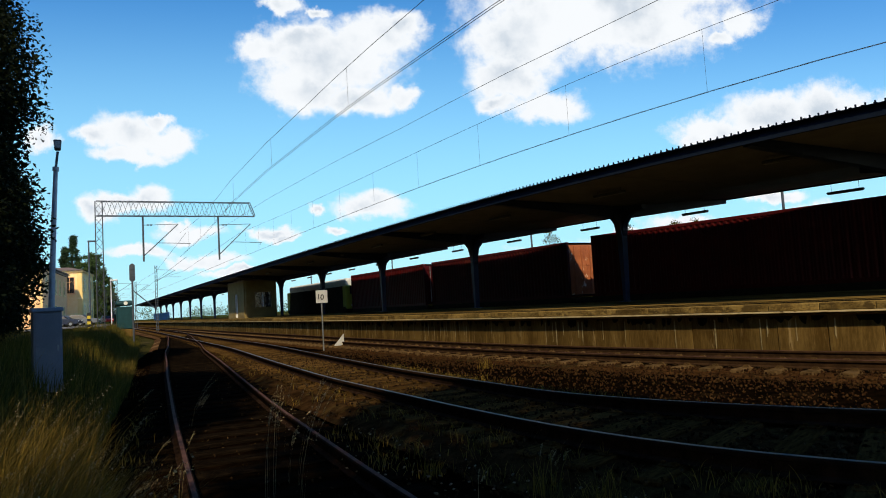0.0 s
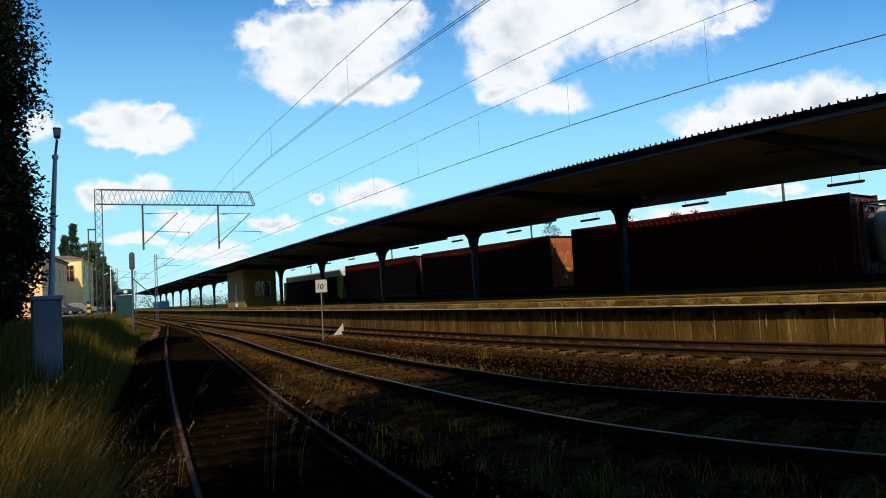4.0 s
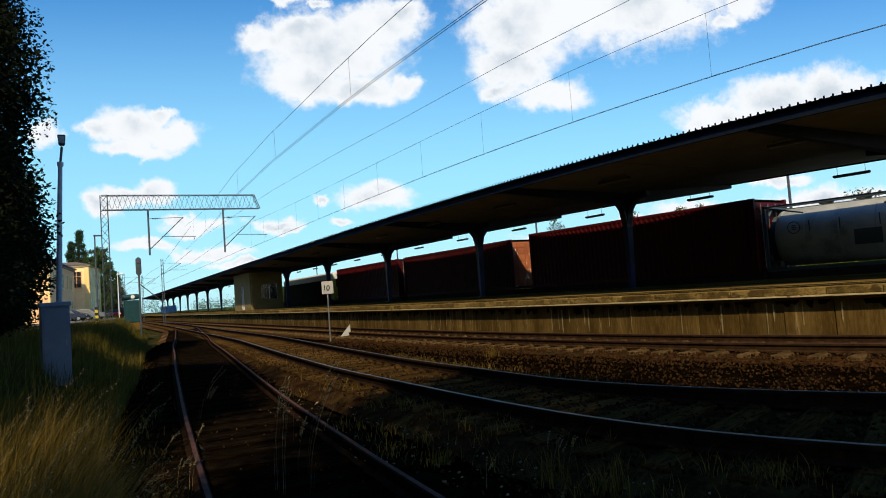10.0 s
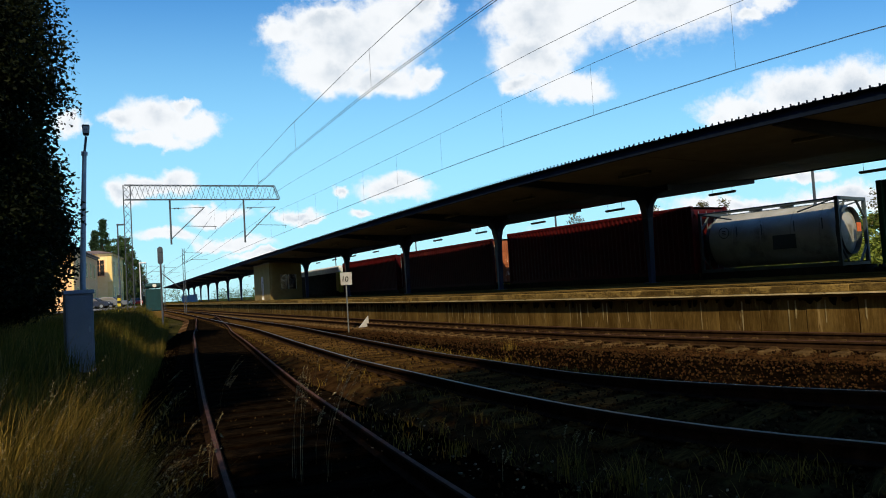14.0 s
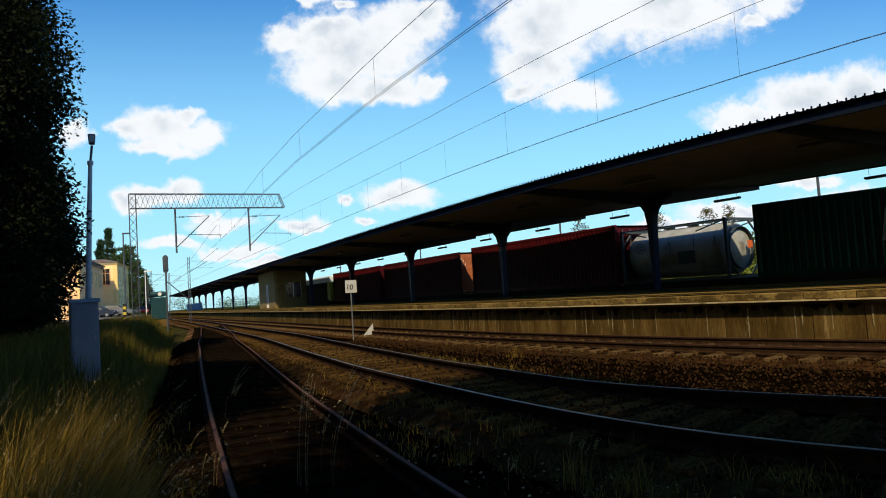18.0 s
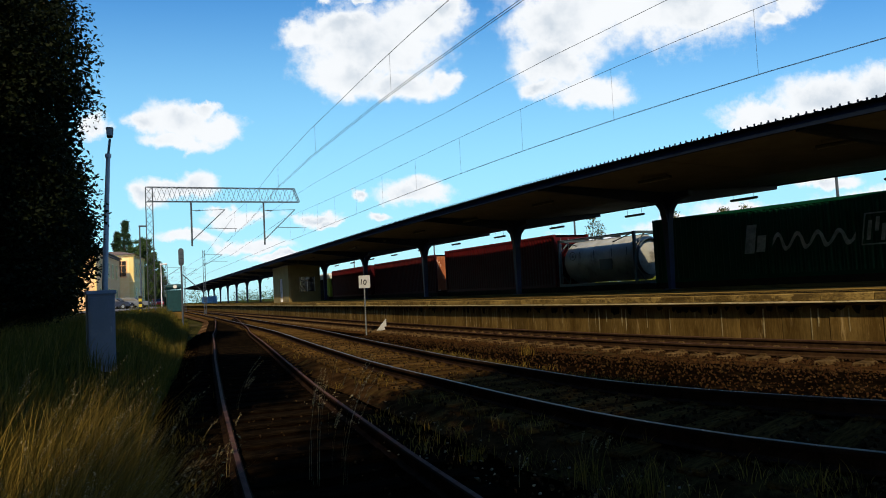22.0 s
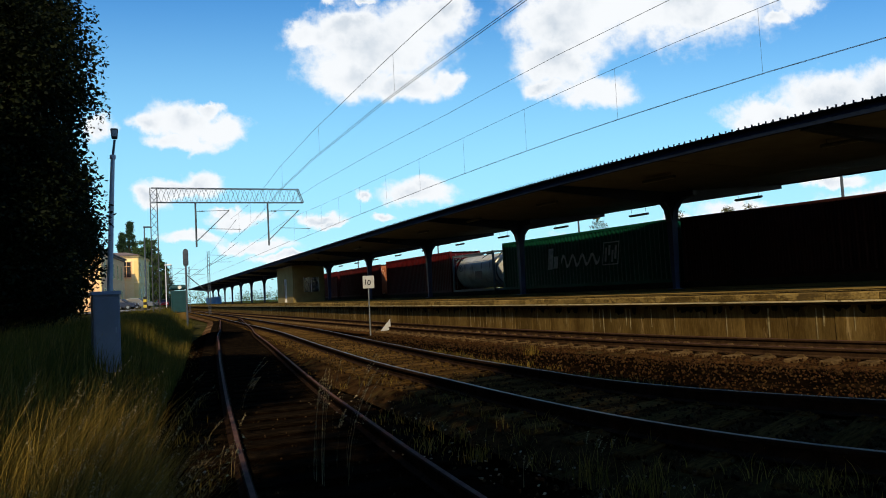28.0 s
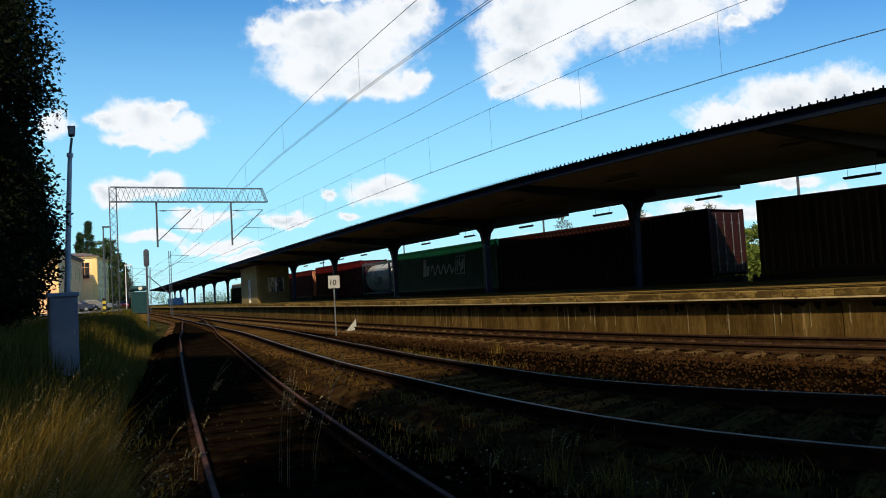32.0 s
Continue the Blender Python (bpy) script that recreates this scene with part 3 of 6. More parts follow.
def strip(y0, y1, step, pts):
    """A closed section of (k, rise) points swept along the roof."""
    V, F, n = [], [], len(pts)
    ys = np.linspace(y0, y1, max(2, int((y1 - y0) / step) + 1))
    for y in ys:
        for k, dx, dz in pts:
            p = roof_at(float(y), k)
            V.append((p[0] + dx, p[1], p[2] + dz))
    for i in range(len(ys) - 1):
        F += [(i * n + j, i * n + (j + 1) % n, i * n + n + (j + 1) % n, i * n + n + j) for j in range(n)]
    F += [tuple(range(n - 1, -1, -1)), tuple(range(len(ys) * n - n, len(ys) * n))]
    return V, F


def build_canopy():
    cp = thing("platform_canopy", "long dark blue steel platform canopy with corrugated roof", "canopy", kind="structure")
    bm = bmesh.new()
    box(bm, .50, .34, .04, 0, 0, .02)
    for z0, z1, w0, w1 in ((0.0, 2.35, .22, .28), (2.35, 2.80, .28, .50), (2.80, 3.15, .50, 1.10)):
        vs = box(bm, 1, .24, z1 - z0, 0, 0, (z0 + z1) / 2)
        for v in vs:
            v.co.x *= w0 if v.co.z < (z0 + z1) / 2 else w1
            v.co.y *= w0 * 2.2 if z1 < 2.4 and v.co.z < 1 else 1.0
    col = mesh_of(bm, "column", M["blue_steel"])
    bm = bmesh.new()
    n = 10
    for s in (-1, 1):
        pts = [(s * .09, 1.9), (s * .12, 2.35)] + [(s * (.15 + .67 * (1 - math.cos(t * math.pi / 2 / n))), 2.55 + .62 * math.sin(t * math.pi / 2 / n)) for t in range(n + 1)]
        pts += [(s * 1.05, 3.20), (s * 1.05, 3.38), (s * .10, 3.38)]
        a = [bm.verts.new((-.11, y, z)) for y, z in pts]
        b = [bm.verts.new((.11, y, z)) for y, z in pts]
        bm.faces.new(a)
        bm.faces.new(b[::-1])
        for i in range(len(pts)):
            j = (i + 1) % len(pts)
            bm.faces.new((a[i], a[j], b[j], b[i]))
    arch = mesh_of(bm, "arch_bracket", M["blue_steel"])
    for y in COLUMN_Y:
        x, _, zc = roof_at(y, .5)
        a = canopy_turn(y)
        c = part("column", col, None, cp, at=pose(x, y, PLAT_TOP + .05, 0, 0, a))
        part("arch_bracket", arch, None, c)
        # cantilever beam, tapered to both edges
        x0, x1 = roof_at(y, .03)[0] - x, roof_at(y, .985)[0] - x
        bm = bmesh.new()
        pts = [(x0, FRONT_Z - .06), (0, VALLEY_Z - .05), (x1, REAR_Z - .06), (x1, REAR_Z - .24), (.6, 4.02), (-.6, 4.02), (x0, FRONT_Z - .24)]
        f0 = [bm.verts.new((o, -.11, z)) for o, z in pts]
        f1 = [bm.verts.new((o, .11, z)) for o, z in pts]
        bm.faces.new(f0[::-1])
        bm.faces.new(f1)
        for i in range(len(pts)):
            j = (i + 1) % len(pts)
            bm.faces.new((f0[i], f0[j], f1[j], f1[i]))
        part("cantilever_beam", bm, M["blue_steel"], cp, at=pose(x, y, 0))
    # roof deck bay by bay: trapezoid ribs run across the platform
    step = .21
    edges = [3.5] + [(a + b) / 2 for a, b in zip(COLUMN_Y, COLUMN_Y[1:])] + [176.5]
    for y0, y1 in zip(edges, edges[1:]):
        V, F = [], []
        n = int((y1 - y0) / step)
        prof = []
        w = (y1 - y0) / n
        for i in range(n):
            b = y0 + w * i
            prof += [(b, 0.0), (b + w * .74, 0.0), (b + w * .77, .018), (b + w * .97, .018)]
        prof.append((y1, 0.0))
        for yy, h in prof:
            for dz in (0, -.012):
                for k in (0, .5, 1):
                    p = roof_at(yy, k)
                    V.append((p[0], p[1], p[2] + h + dz))
        for i in range(len(prof) - 1):
            for j in range(2):
                F.append((i * 6 + j, i * 6 + j + 1, i * 6 + j + 7, i * 6 + j + 6))
                F.append((i * 6 + j + 3, i * 6 + j + 9, i * 6 + j + 10, i * 6 + j + 4))
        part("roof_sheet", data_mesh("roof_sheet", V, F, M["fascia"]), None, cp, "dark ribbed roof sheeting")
        V, F = [], []
        n = int((y1 - y0) / .165)
        for i in range(n):
            x, y, z = roof_at(y0 + (i + .5) * (y1 - y0) / n, 0)
            a = len(V)
            V += [(x + dx, y + dy, z + dz) for dz in (-.01, .055) for dx, dy in ((-.012, -.012), (.016, -.012), (.016, .012), (-.012, .012))]
            F += [(a, a + 1, a + 5, a + 4), (a + 1, a + 2, a + 6, a + 5), (a + 2, a + 3, a + 7, a + 6), (a + 3, a, a + 4, a + 7), (a + 4, a + 5, a + 6, a + 7)]
        tagged(part("seam_edge", data_mesh("seam_edge", V, F, M["fascia"]), None, cp, "row of upright seam ends on the roof edge"), kind="stuff")
        V, F = strip(y0 + .02, y1 - .02, 1.2, [(0, .36, -.05), (.5, 0, -.05), (1, -.1, -.05), (1, -.1, -.02), (.5, 0, -.02), (0, .36, -.02)])
        part("soffit_panel", data_mesh("soffit", V, F, M["deck"]), None, cp, "dull grey soffit lining")
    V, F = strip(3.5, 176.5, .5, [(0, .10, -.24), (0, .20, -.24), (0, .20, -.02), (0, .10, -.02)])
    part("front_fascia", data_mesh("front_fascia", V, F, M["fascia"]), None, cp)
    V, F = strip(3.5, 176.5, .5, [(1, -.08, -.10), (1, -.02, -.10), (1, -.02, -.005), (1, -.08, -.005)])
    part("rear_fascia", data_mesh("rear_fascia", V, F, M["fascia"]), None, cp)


build_canopy()


def strip_light(k, y, drop):
    x, _, top = roof_at(y, k)
    top -= .06
    zz = top - drop
    a = canopy_turn(y)
    ob = thing("strip_light", "grey fluorescent strip light hanging under the canopy", "lamp", pose(x, y, zz, 0, 0, a), group="platform strip lights")
    bm = bmesh.new()
    box(bm, .14, 1.2, .08)
    bevel(bm, .02)
    part("housing", bm, M["mast"], ob)
    bm = bmesh.new()
    box(bm, .10, 1.12, .02, 0, 0, -.047)
    part("diffuser", bm, M["galv"], ob)
    for d in (-.45, .45):
        bm = bmesh.new()
        rod(bm, (0, d, .04), (0, d, top - zz + .02), .006)
        part("hanger_rod", bm, M["blue_steel"], ob)


for y in np.arange(9.6, 112.0, 5.5):
    strip_light(.965, float(y), .36)
    strip_light(.22, float(y) + 1.7, .12)


# ---------------------------------------------------------------- train
# how far along its track the train's mark has come, in metres past y = 20
HEAD = [(0, -5.78), (1, -5.5), (2, -5.18), (3, -4.84), (3.5, -4.65), (5.5, -3.83), (6, -3.57), (7, -3.0), (8, -2.33), (9, -1.57), (10, -.78), (11, .07), (12, .98), (13, 1.96), (14, 3.02),
        (15.5, 4.67), (17, 6.45), (18, 7.65), (19, 8.88), (20, 10.22), (21, 11.75), (22, 13.43), (23, 15.2), (24, 17.08), (25, 19.15), (25.5, 20.25), (27.5, 25.0), (28, 26.3), (29, 28.8),
        (30, 31.6), (31, 34.4), (32, 37.15)]
DECK = 1.20
moving = []


ARC_Y = np.linspace(-70.0, 260.0, 6601)
ARC_X = np.array([rear(max(y, -8.0)) for y in ARC_Y])
ARC_S = np.concatenate([[0.0], np.cumsum(np.hypot(np.diff(ARC_X), np.diff(ARC_Y)))])
ARC_S -= np.interp(20.0, ARC_Y, ARC_S)


def train_pose(u, t_head, z):
    y = float(np.interp(t_head + u, ARC_S, ARC_Y))
    d = (rear(max(y + .2, -8)) - rear(max(y - .2, -8))) / .4
    return pose(rear(max(y, -8.0)), y, z, 0, 0, math.degrees(math.atan(-d)))


def wall_corr(bm, length, z0, z1, x, depth=.036, pitch=.28, flip=1):
    """A corrugated side along y, its outer face at x."""
    n = max(2, int(length / pitch))
    w = length / n
    lo, hi = [], []
    for i in range(n):
        b = -length / 2 + i * w
        for dy, dx in ((0, 0), (.30 * w, 0), (.5 * w, depth), (.8 * w, depth)):
            lo.append(bm.verts.new((x + flip * dx, b + dy, z0)))
            hi.append(bm.verts.new((x + flip * dx, b + dy, z1)))
    lo.append(bm.verts.new((x, length / 2, z0)))
    hi.append(bm.verts.new((x, length / 2, z1)))
    for i in range(len(lo) - 1):
        bm.faces.new((lo[i], lo[i + 1], hi[i + 1], hi[i]))


def container(name, length, height, material, label, group="freight containers", doors=None):
    """A box container, origin at the middle of its near bottom edge, body towards +x."""
    W = 2.44
    ob = thing(name, label, "container", group=group)
    h = height
    for x, fl in ((0.03, 1), (W - .03, -1)):
        bm = bmesh.new()
        wall_corr(bm, length - .30, .16, h - .12, x, flip=fl)
        part("side_wall", bm, material, ob)
    for x in (.06, W - .06):
        bm = bmesh.new()
        box(bm, .10, length - .3, .16, x, 0, .08)
        part("bottom_rail", bm, material, ob)
        bm = bmesh.new()
        box(bm, .08, length - .3, .12, x, 0, h - .06)
        part("top_rail", bm, material, ob)
        for y in (-length / 2 + .08, length / 2 - .08):
            bm = bmesh.new()
            box(bm, .16, .16, h, x, y, h / 2)
            bevel(bm, .015)
            part("corner_post", bm, material, ob)
    # roof with shallow waves
    bm = bmesh.new()
    n = int(length / .3)
    vs = []
    for i in range(n + 1):
        y = -length / 2 + .1 + (length - .2) * i / n
        z = h - .02 - (.03 if i % 2 else 0)
        vs.append((bm.verts.new((.05, y, z)), bm.verts.new((W - .05, y, z))))
    for (a, b), (c, d) in zip(vs, vs[1:]):
        bm.faces.new((a, b, d, c))
    part("roof_panel", bm, material, ob)
    # door end with locking bars, towards the tail
    y = -length / 2 + .04
    for k in (0, 1):
        bm = bmesh.new()
        box(bm, 1.07, .05, h - .28, .16 + .53 + k * 1.07, y, h / 2)
        for z in (.45, .85, 1.25, 1.65, 2.05, h - .4):
            box(bm, .98, .03, .10, .16 + .53 + k * 1.07, y - .03, z)
        d = part("door_leaf", bm, doors or material, ob)
        for b in (.28, .80):
            bm = bmesh.new()
            rod(bm, (.16 + k * 1.07 + b, y - .07, .2), (.16 + k * 1.07 + b, y - .07, h - .2), .022, seg=6)
            for z in (.5, 1.0, h - .6):
                box(bm, .10, .05, .06, .16 + k * 1.07 + b, y - .06, z)
            part("locking_bar", bm, doors or M["galv"], d)
    bm = bmesh.new()
    box(bm, W - .2, .05, h - .24, W / 2, length / 2 - .05, h / 2)
    part("front_wall", bm, material, ob)
    bm = bmesh.new()
    box(bm, W - .1, length - .2, .05, W / 2, 0, .12)
    part("floor_frame", bm, M["wagon"], ob)
    return ob


def tank_container(length=6.06, h=2.59):
    W = 2.44
    ob = thing("tank_container", "silver-grey tank container in a dark open frame", "tank container", group="freight containers")
    bm = bmesh.new()
    r, n = 1.12, 40
    prof = [(-.5, .0), (-.498, .35), (-.485, .75), (-.465, .95), (-.44, 1.0), (.44, 1.0), (.465, .95), (.485, .75), (.498, .35), (.5, 0)]
    rings = []
    for y, k in prof:
        rings.append([bm.verts.new((W / 2 + r * max(k, .001) * math.cos(a * 2 * math.pi / n), y * (length - .35), h / 2 + .02 + r * max(k, .001) * math.sin(a * 2 * math.pi / n))) for a in range(n)])
    for a, b in zip(rings, rings[1:]):
        for i in range(n):
            j = (i + 1) % n
            bm.faces.new((a[i], a[j], b[j], b[i]))
    part("tank_shell", bm, M["tank"], ob, "brushed pale steel shell", smooth=True)
    for y in (-2.1, -1.0, 0.2, 1.4, 2.3):
        bm = bmesh.new()
        bmesh.ops.create_cone(bm, cap_ends=False, segments=40, radius1=r + .012, radius2=r + .012, depth=.05, matrix=Matrix.Translation((W / 2, y, h / 2 + .02)) @ pose(0, 0, 0, 90))
        part("shell_band", bm, M["tank"], ob)
    for y in (-length / 2 + .06, length / 2 - .06):
        bm = bmesh.new()
        for x in (.06, W - .06):
            box(bm, .12, .12, h, x, y, h / 2)
        for z in (.06, h - .06):
            box(bm, W, .12, .12, W / 2, y, z)
        for x0, x1 in ((.1, .75), (W - .1, W - .75)):
            rod(bm, (x0, y, h - .75), (x1, y, h - .1), .045, seg=6)
            rod(bm, (x0, y, .75), (x1, y, .1), .045, seg=6)
        part("end_frame", bm, M["tank_frame"], ob)
        bm = bmesh.new()
        bmesh.ops.create_cone(bm, cap_ends=False, segments=32, radius1=.9, radius2=.9, depth=.34, matrix=Matrix.Translation((W / 2, y * .93, h / 2 + .02)) @ pose(0, 0, 0, 90))
        part("skirt_ring", bm, M["tank_frame"], ob)
    for x in (.06, W - .06):
        bm = bmesh.new()
        rod(bm, (x, -length / 2, h - .05), (x, length / 2, h - .05), .03, seg=6)
        for s in (-1, 1):
            rod(bm, (x, s * length / 2, h - .05), (x, s * (length / 2 - 1.5), h - .42), .028, seg=6)
        part("top_rail", bm, M["tank_frame"], ob)
        bm = bmesh.new()
        box(bm, .12, length, .14, x, 0, .08)
        part("bottom_rail", bm, M["tank_frame"], ob)
    bm = bmesh.new()
    box(bm, .34, length - .5, .03, 1.12, 0, h - .02)
    for x in (.95, 1.29):
        box(bm, .03, length - .5, .06, x, 0, h - .01)
    part("walkway", bm, M["tank_frame"], ob, "grating walkway on top")
    for y in (-.4, .9):
        bm = bmesh.new()
        bmesh.ops.create_cone(bm, cap_ends=True, segments=20, radius1=.26, radius2=.24, depth=.16, matrix=Matrix.Translation((W / 2, y, h - .02)))
        part("manhole_lid", bm, M["galv"], ob)
    # round emblem and small plates on the near side
    bm = bmesh.new()
    for i in range(24):
        a0, a1 = i * math.pi / 12, (i + 1) * math.pi / 12
        rod(bm, (.085, 1.75 + .22 * math.cos(a0), 1.62 + .22 * math.sin(a0)), (.085, 1.75 + .22 * math.cos(a1), 1.62 + .22 * math.sin(a1)), .014, seg=4)
    for z in (-.07, .0, .07):
        box(bm, .015, .16, .03, .085, 1.75, 1.62 + z)
    part("round_emblem", bm, M["black"], ob)
    bm = bmesh.new()
    box(bm, .34, .02, .34, 1.62, -length / 2 - .01, 1.42)
    part("hazard_placard", bm, M["placard"], ob, "orange hazard placard")
    for y in (-2.2, -1.15, .15, 1.2):
        bm = bmesh.new()
        box(bm, .02, .035, .42, .115, y, 1.62)
        part("strap_mark", bm, M["tank_frame"], ob)
    bm = bmesh.new()
    box(bm, .02, .9, .55, .075, -.75, 1.05)
    part("data_plate", bm, M["tank_frame"], ob)
    return ob


def bogie(parent, y):
    for dy in (-.9, .9):
        bm = bmesh.new()
        for x in (-.7525, .7525):
            bmesh.ops.create_cone(bm, cap_ends=True, segments=20, radius1=.46, radius2=.46, depth=.13, matrix=Matrix.Translation((1.22 + x, y + dy, .46)) @ pose(0, 0, 0, 0, 90))
        rod(bm, (.4, y + dy, .46), (2.04, y + dy, .46), .08)
        part("wheelset", bm, M["wagon"], parent)
    bm = bmesh.new()
    for x in (.22, 2.22):
        box(bm, .14, 2.6, .26, x, y, .55)
    box(bm, 2.0, .5, .24, 1.22, y, .68)
    part("bogie_frame", bm, M["wagon"], parent)


def flat_wagon(length):
    ob = thing("flat_wagon", "grimy black container flat wagon on bogies", "rail wagon", group="flat wagons")
    bm = bmesh.new()
    for x in (.14, 2.30):
        box(bm, .12, length, .685, x, 0, .8525)
    for i in range(int(length / 2.2) + 1):
        box(bm, 2.2, .2, .22, 1.22, -length / 2 + .2 + i * (length - .4) / int(length / 2.2), .95)
    part("underframe", bm, M["wagon"], ob)
    for s in (-1, 1):
        bm = bmesh.new()
        box(bm, 2.3, .2, .42, 1.22, s * (length / 2 - .1), .95)
        for x in (.35, 2.09):
            rod(bm, (x, s * length / 2, 1.0), (x, s * (length / 2 + .30), 1.0), .09)
            rod(bm, (x, s * (length / 2 + .28), 1.0), (x, s * (length / 2 + .33), 1.0), .2, seg=14)
        part("buffer_beam", bm, M["wagon"], ob)
        bogie(ob, s * (length / 2 - 2.2))
    return ob


def emblem(ob):
    """A worn pale mark on the near side: a tall slanted block, a wavy stroke and a framed square."""
    def slab(name, y, w, z0, z1):
        bm = bmesh.new()
        for v in box(bm, .012, w, z1 - z0, .012, y, (z0 + z1) / 2):
            v.co.y -= (v.co.z - 1.2) * .16
        part(name, bm, M["logo"], ob, "worn pale paint")
    slab("painted_block", 2.30, .42, 1.02, 2.18)
    slab("painted_block", 1.82, .36, 1.06, 1.72)
    bm = bmesh.new()
    n, last = 70, None
    for k in range(n + 1):
        u = k / n
        y, z = 1.35 - 3.1 * u, 1.40 + .30 * math.sin(u * 8.0 * math.pi) * (1 - .25 * u)
        w = .11 + .035 * math.sin(u * 16 * math.pi + 1)
        row = [bm.verts.new((x, y - (z + dz - 1.2) * .16, z + dz)) for x, dz in ((.006, -w), (.018, -w), (.018, w), (.006, w))]
        if last:
            for q in range(4):
                bm.faces.new((last[q], last[(q + 1) % 4], row[(q + 1) % 4], row[q]))
        last = row
    part("painted_wave", bm, M["logo"], ob, "worn pale wavy stroke")
    for z in (1.02, 2.12):
        slab("frame_bar", -2.55, 1.15, z, z + .05)
    for y in (-2.0, -3.1):
        slab("frame_bar", y, .05, 1.02, 2.17)
    for y, z0, z1 in ((-2.2, 1.2, 1.9), (-2.45, 1.5, 2.0), (-2.68, 1.15, 1.75), (-2.9, 1.3, 1.98)):
        slab("painted_bar", y, .13, z0, z1)


def locomotive():
    L = 18.0
    ob = thing("locomotive", "grey diesel locomotive with lime-yellow cab end", "locomotive")
    bm = bmesh.new()
    box(bm, 2.9, L, 2.2, 1.22, 0, 2.15)
    for v in bm.verts:
        if v.co.z > 3:
            v.co.x = 1.22 + (v.co.x - 1.22) * .92
    bevel(bm, .12, 2)
    part("body", bm, M["wagon"], ob, "dark body side")
    bm = bmesh.new()
    box(bm, 2.6, L - .6, .85, 1.22, 0, 3.45)
    bevel(bm, .22, 3)
    part("roof", bm, M["loco"], ob, "pale grey rounded roof")
    for y in (-5, -2, 1, 4):
        bm = bmesh.new()
        box(bm, .04, 1.5, .55, -.18 + .03, y, 2.8)
        part("side_window", bm, M["wagon"], ob)
        bm = bmesh.new()
        box(bm, 1.7, 1.4, .12, 1.22, y, 3.76)
        part("roof_hatch", bm, M["galv"], ob)
    for s in (-1, 1):
        bm = bmesh.new()
        box(bm, 2.86, 1.0, 2.0, 1.22, s * (L / 2 - .35), 2.25)
        bevel(bm, .12, 2)
        c = part("cab_end", bm, M["lime"], ob, "lime-yellow cab end")
        bm = bmesh.new()
        box(bm, 2.2, .05, .7, 1.22, s * (L / 2 + .15), 2.85)
        part("windscreen", bm, M["glass"], c)
        for x in (.3, 2.14):
            bm = bmesh.new()
            rod(bm, (x, s * (L / 2 + .1), 1.55), (x, s * (L / 2 + .2), 1.55), .12, seg=12)
            part("headlight", bm, M["white"], c)
        bogie(ob, s * (L / 2 - 3.6))
    bm = bmesh.new()
    box(bm, 2.7, L - .4, .35, 1.22, 0, 1.0)
    box(bm, 2.2, 5.5, .6, 1.22, 0, .65)
    part("underframe", bm, M["wagon"], ob)
    return ob


def place_train():
    """Every vehicle and box with its middle's distance ahead of the head mark, and the height of its origin."""
    cons = [
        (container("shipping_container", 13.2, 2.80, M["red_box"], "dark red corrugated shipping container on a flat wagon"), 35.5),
        (container("shipping_container", 13.2, 2.80, M["red_box2"], "rust-red corrugated shipping container with rusty orange doors painted sunlit", doors=M["sunlit_door"]), 21.15),
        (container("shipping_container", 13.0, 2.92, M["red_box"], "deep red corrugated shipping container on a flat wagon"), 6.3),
        (tank_container(5.7, 2.56), -3.25),
        (container("shipping_container", 13.9, 2.88, M["green_box"], "green shipping container with worn pale mark"), -14.43),
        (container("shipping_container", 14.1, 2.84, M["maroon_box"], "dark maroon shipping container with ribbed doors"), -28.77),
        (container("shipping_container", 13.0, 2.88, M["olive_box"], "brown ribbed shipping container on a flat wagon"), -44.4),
    ]
    green = cons[4][0]
    emblem(green)
    for ob, u in cons:
        moving.append((ob, u, DECK))
    moving.append((locomotive(), 52.0, 0.0))
    for L, u in ((13.4, 35.5), (13.4, 21.15), (13.2, 6.3), (6.2, -3.25), (13.6, -14.43), (13.6, -28.77), (13.2, -44.4)):
        moving.append((flat_wagon(L), u, 0.0))
    for ob, u, z in moving:
        ob.matrix_basis = train_pose(u, HEAD[0][1], z)


place_train()
LINE4 = [(rear(y) + 1.22, float(y)) for y in np.arange(-8, 230.1, 1.5)]
ballast_bed("ballast_bed_4", LINE4, 1.5, -.18, "brown stained ballast behind the platform")
track("railway_track_4", LINE4, "through track with rails on concrete sleepers behind the platform", M["rail_side"], CONC, .8, .1, M["rail_shine"])


# ---------------------------------------------------------------- overhead line
def tube(pts, r, seg=5):
    """One closed tube through a row of points."""
    V, F = [], []
    pts = [Vector(p) for p in pts]
    for i, p in enumerate(pts):
        d = (pts[min(i + 1, len(pts) - 1)] - pts[max(i - 1, 0)]).normalized()
        a = d.cross(Vector((0, 0, 1)) if abs(d.z) < .9 else Vector((1, 0, 0))).normalized()
        b = d.cross(a)
        V += [p + r * (a * math.cos(k * 2 * math.pi / seg) + b * math.sin(k * 2 * math.pi / seg)) for k in range(seg)]
    for i in range(len(pts) - 1):
        F += [(i * seg + k, i * seg + (k + 1) % seg, (i + 1) * seg + (k + 1) % seg, (i + 1) * seg + k) for k in range(seg)]
    F += [tuple(range(seg)), tuple(range((len(pts) - 1) * seg, len(pts) * seg))]
    return V, F


def wire(name, pts, r, label, group="overhead wires"):
    return tagged(new(name, data_mesh(name, *tube(pts, r), M["wire"])), label, "wire", group=group)


GANTRY_Y = 50.0


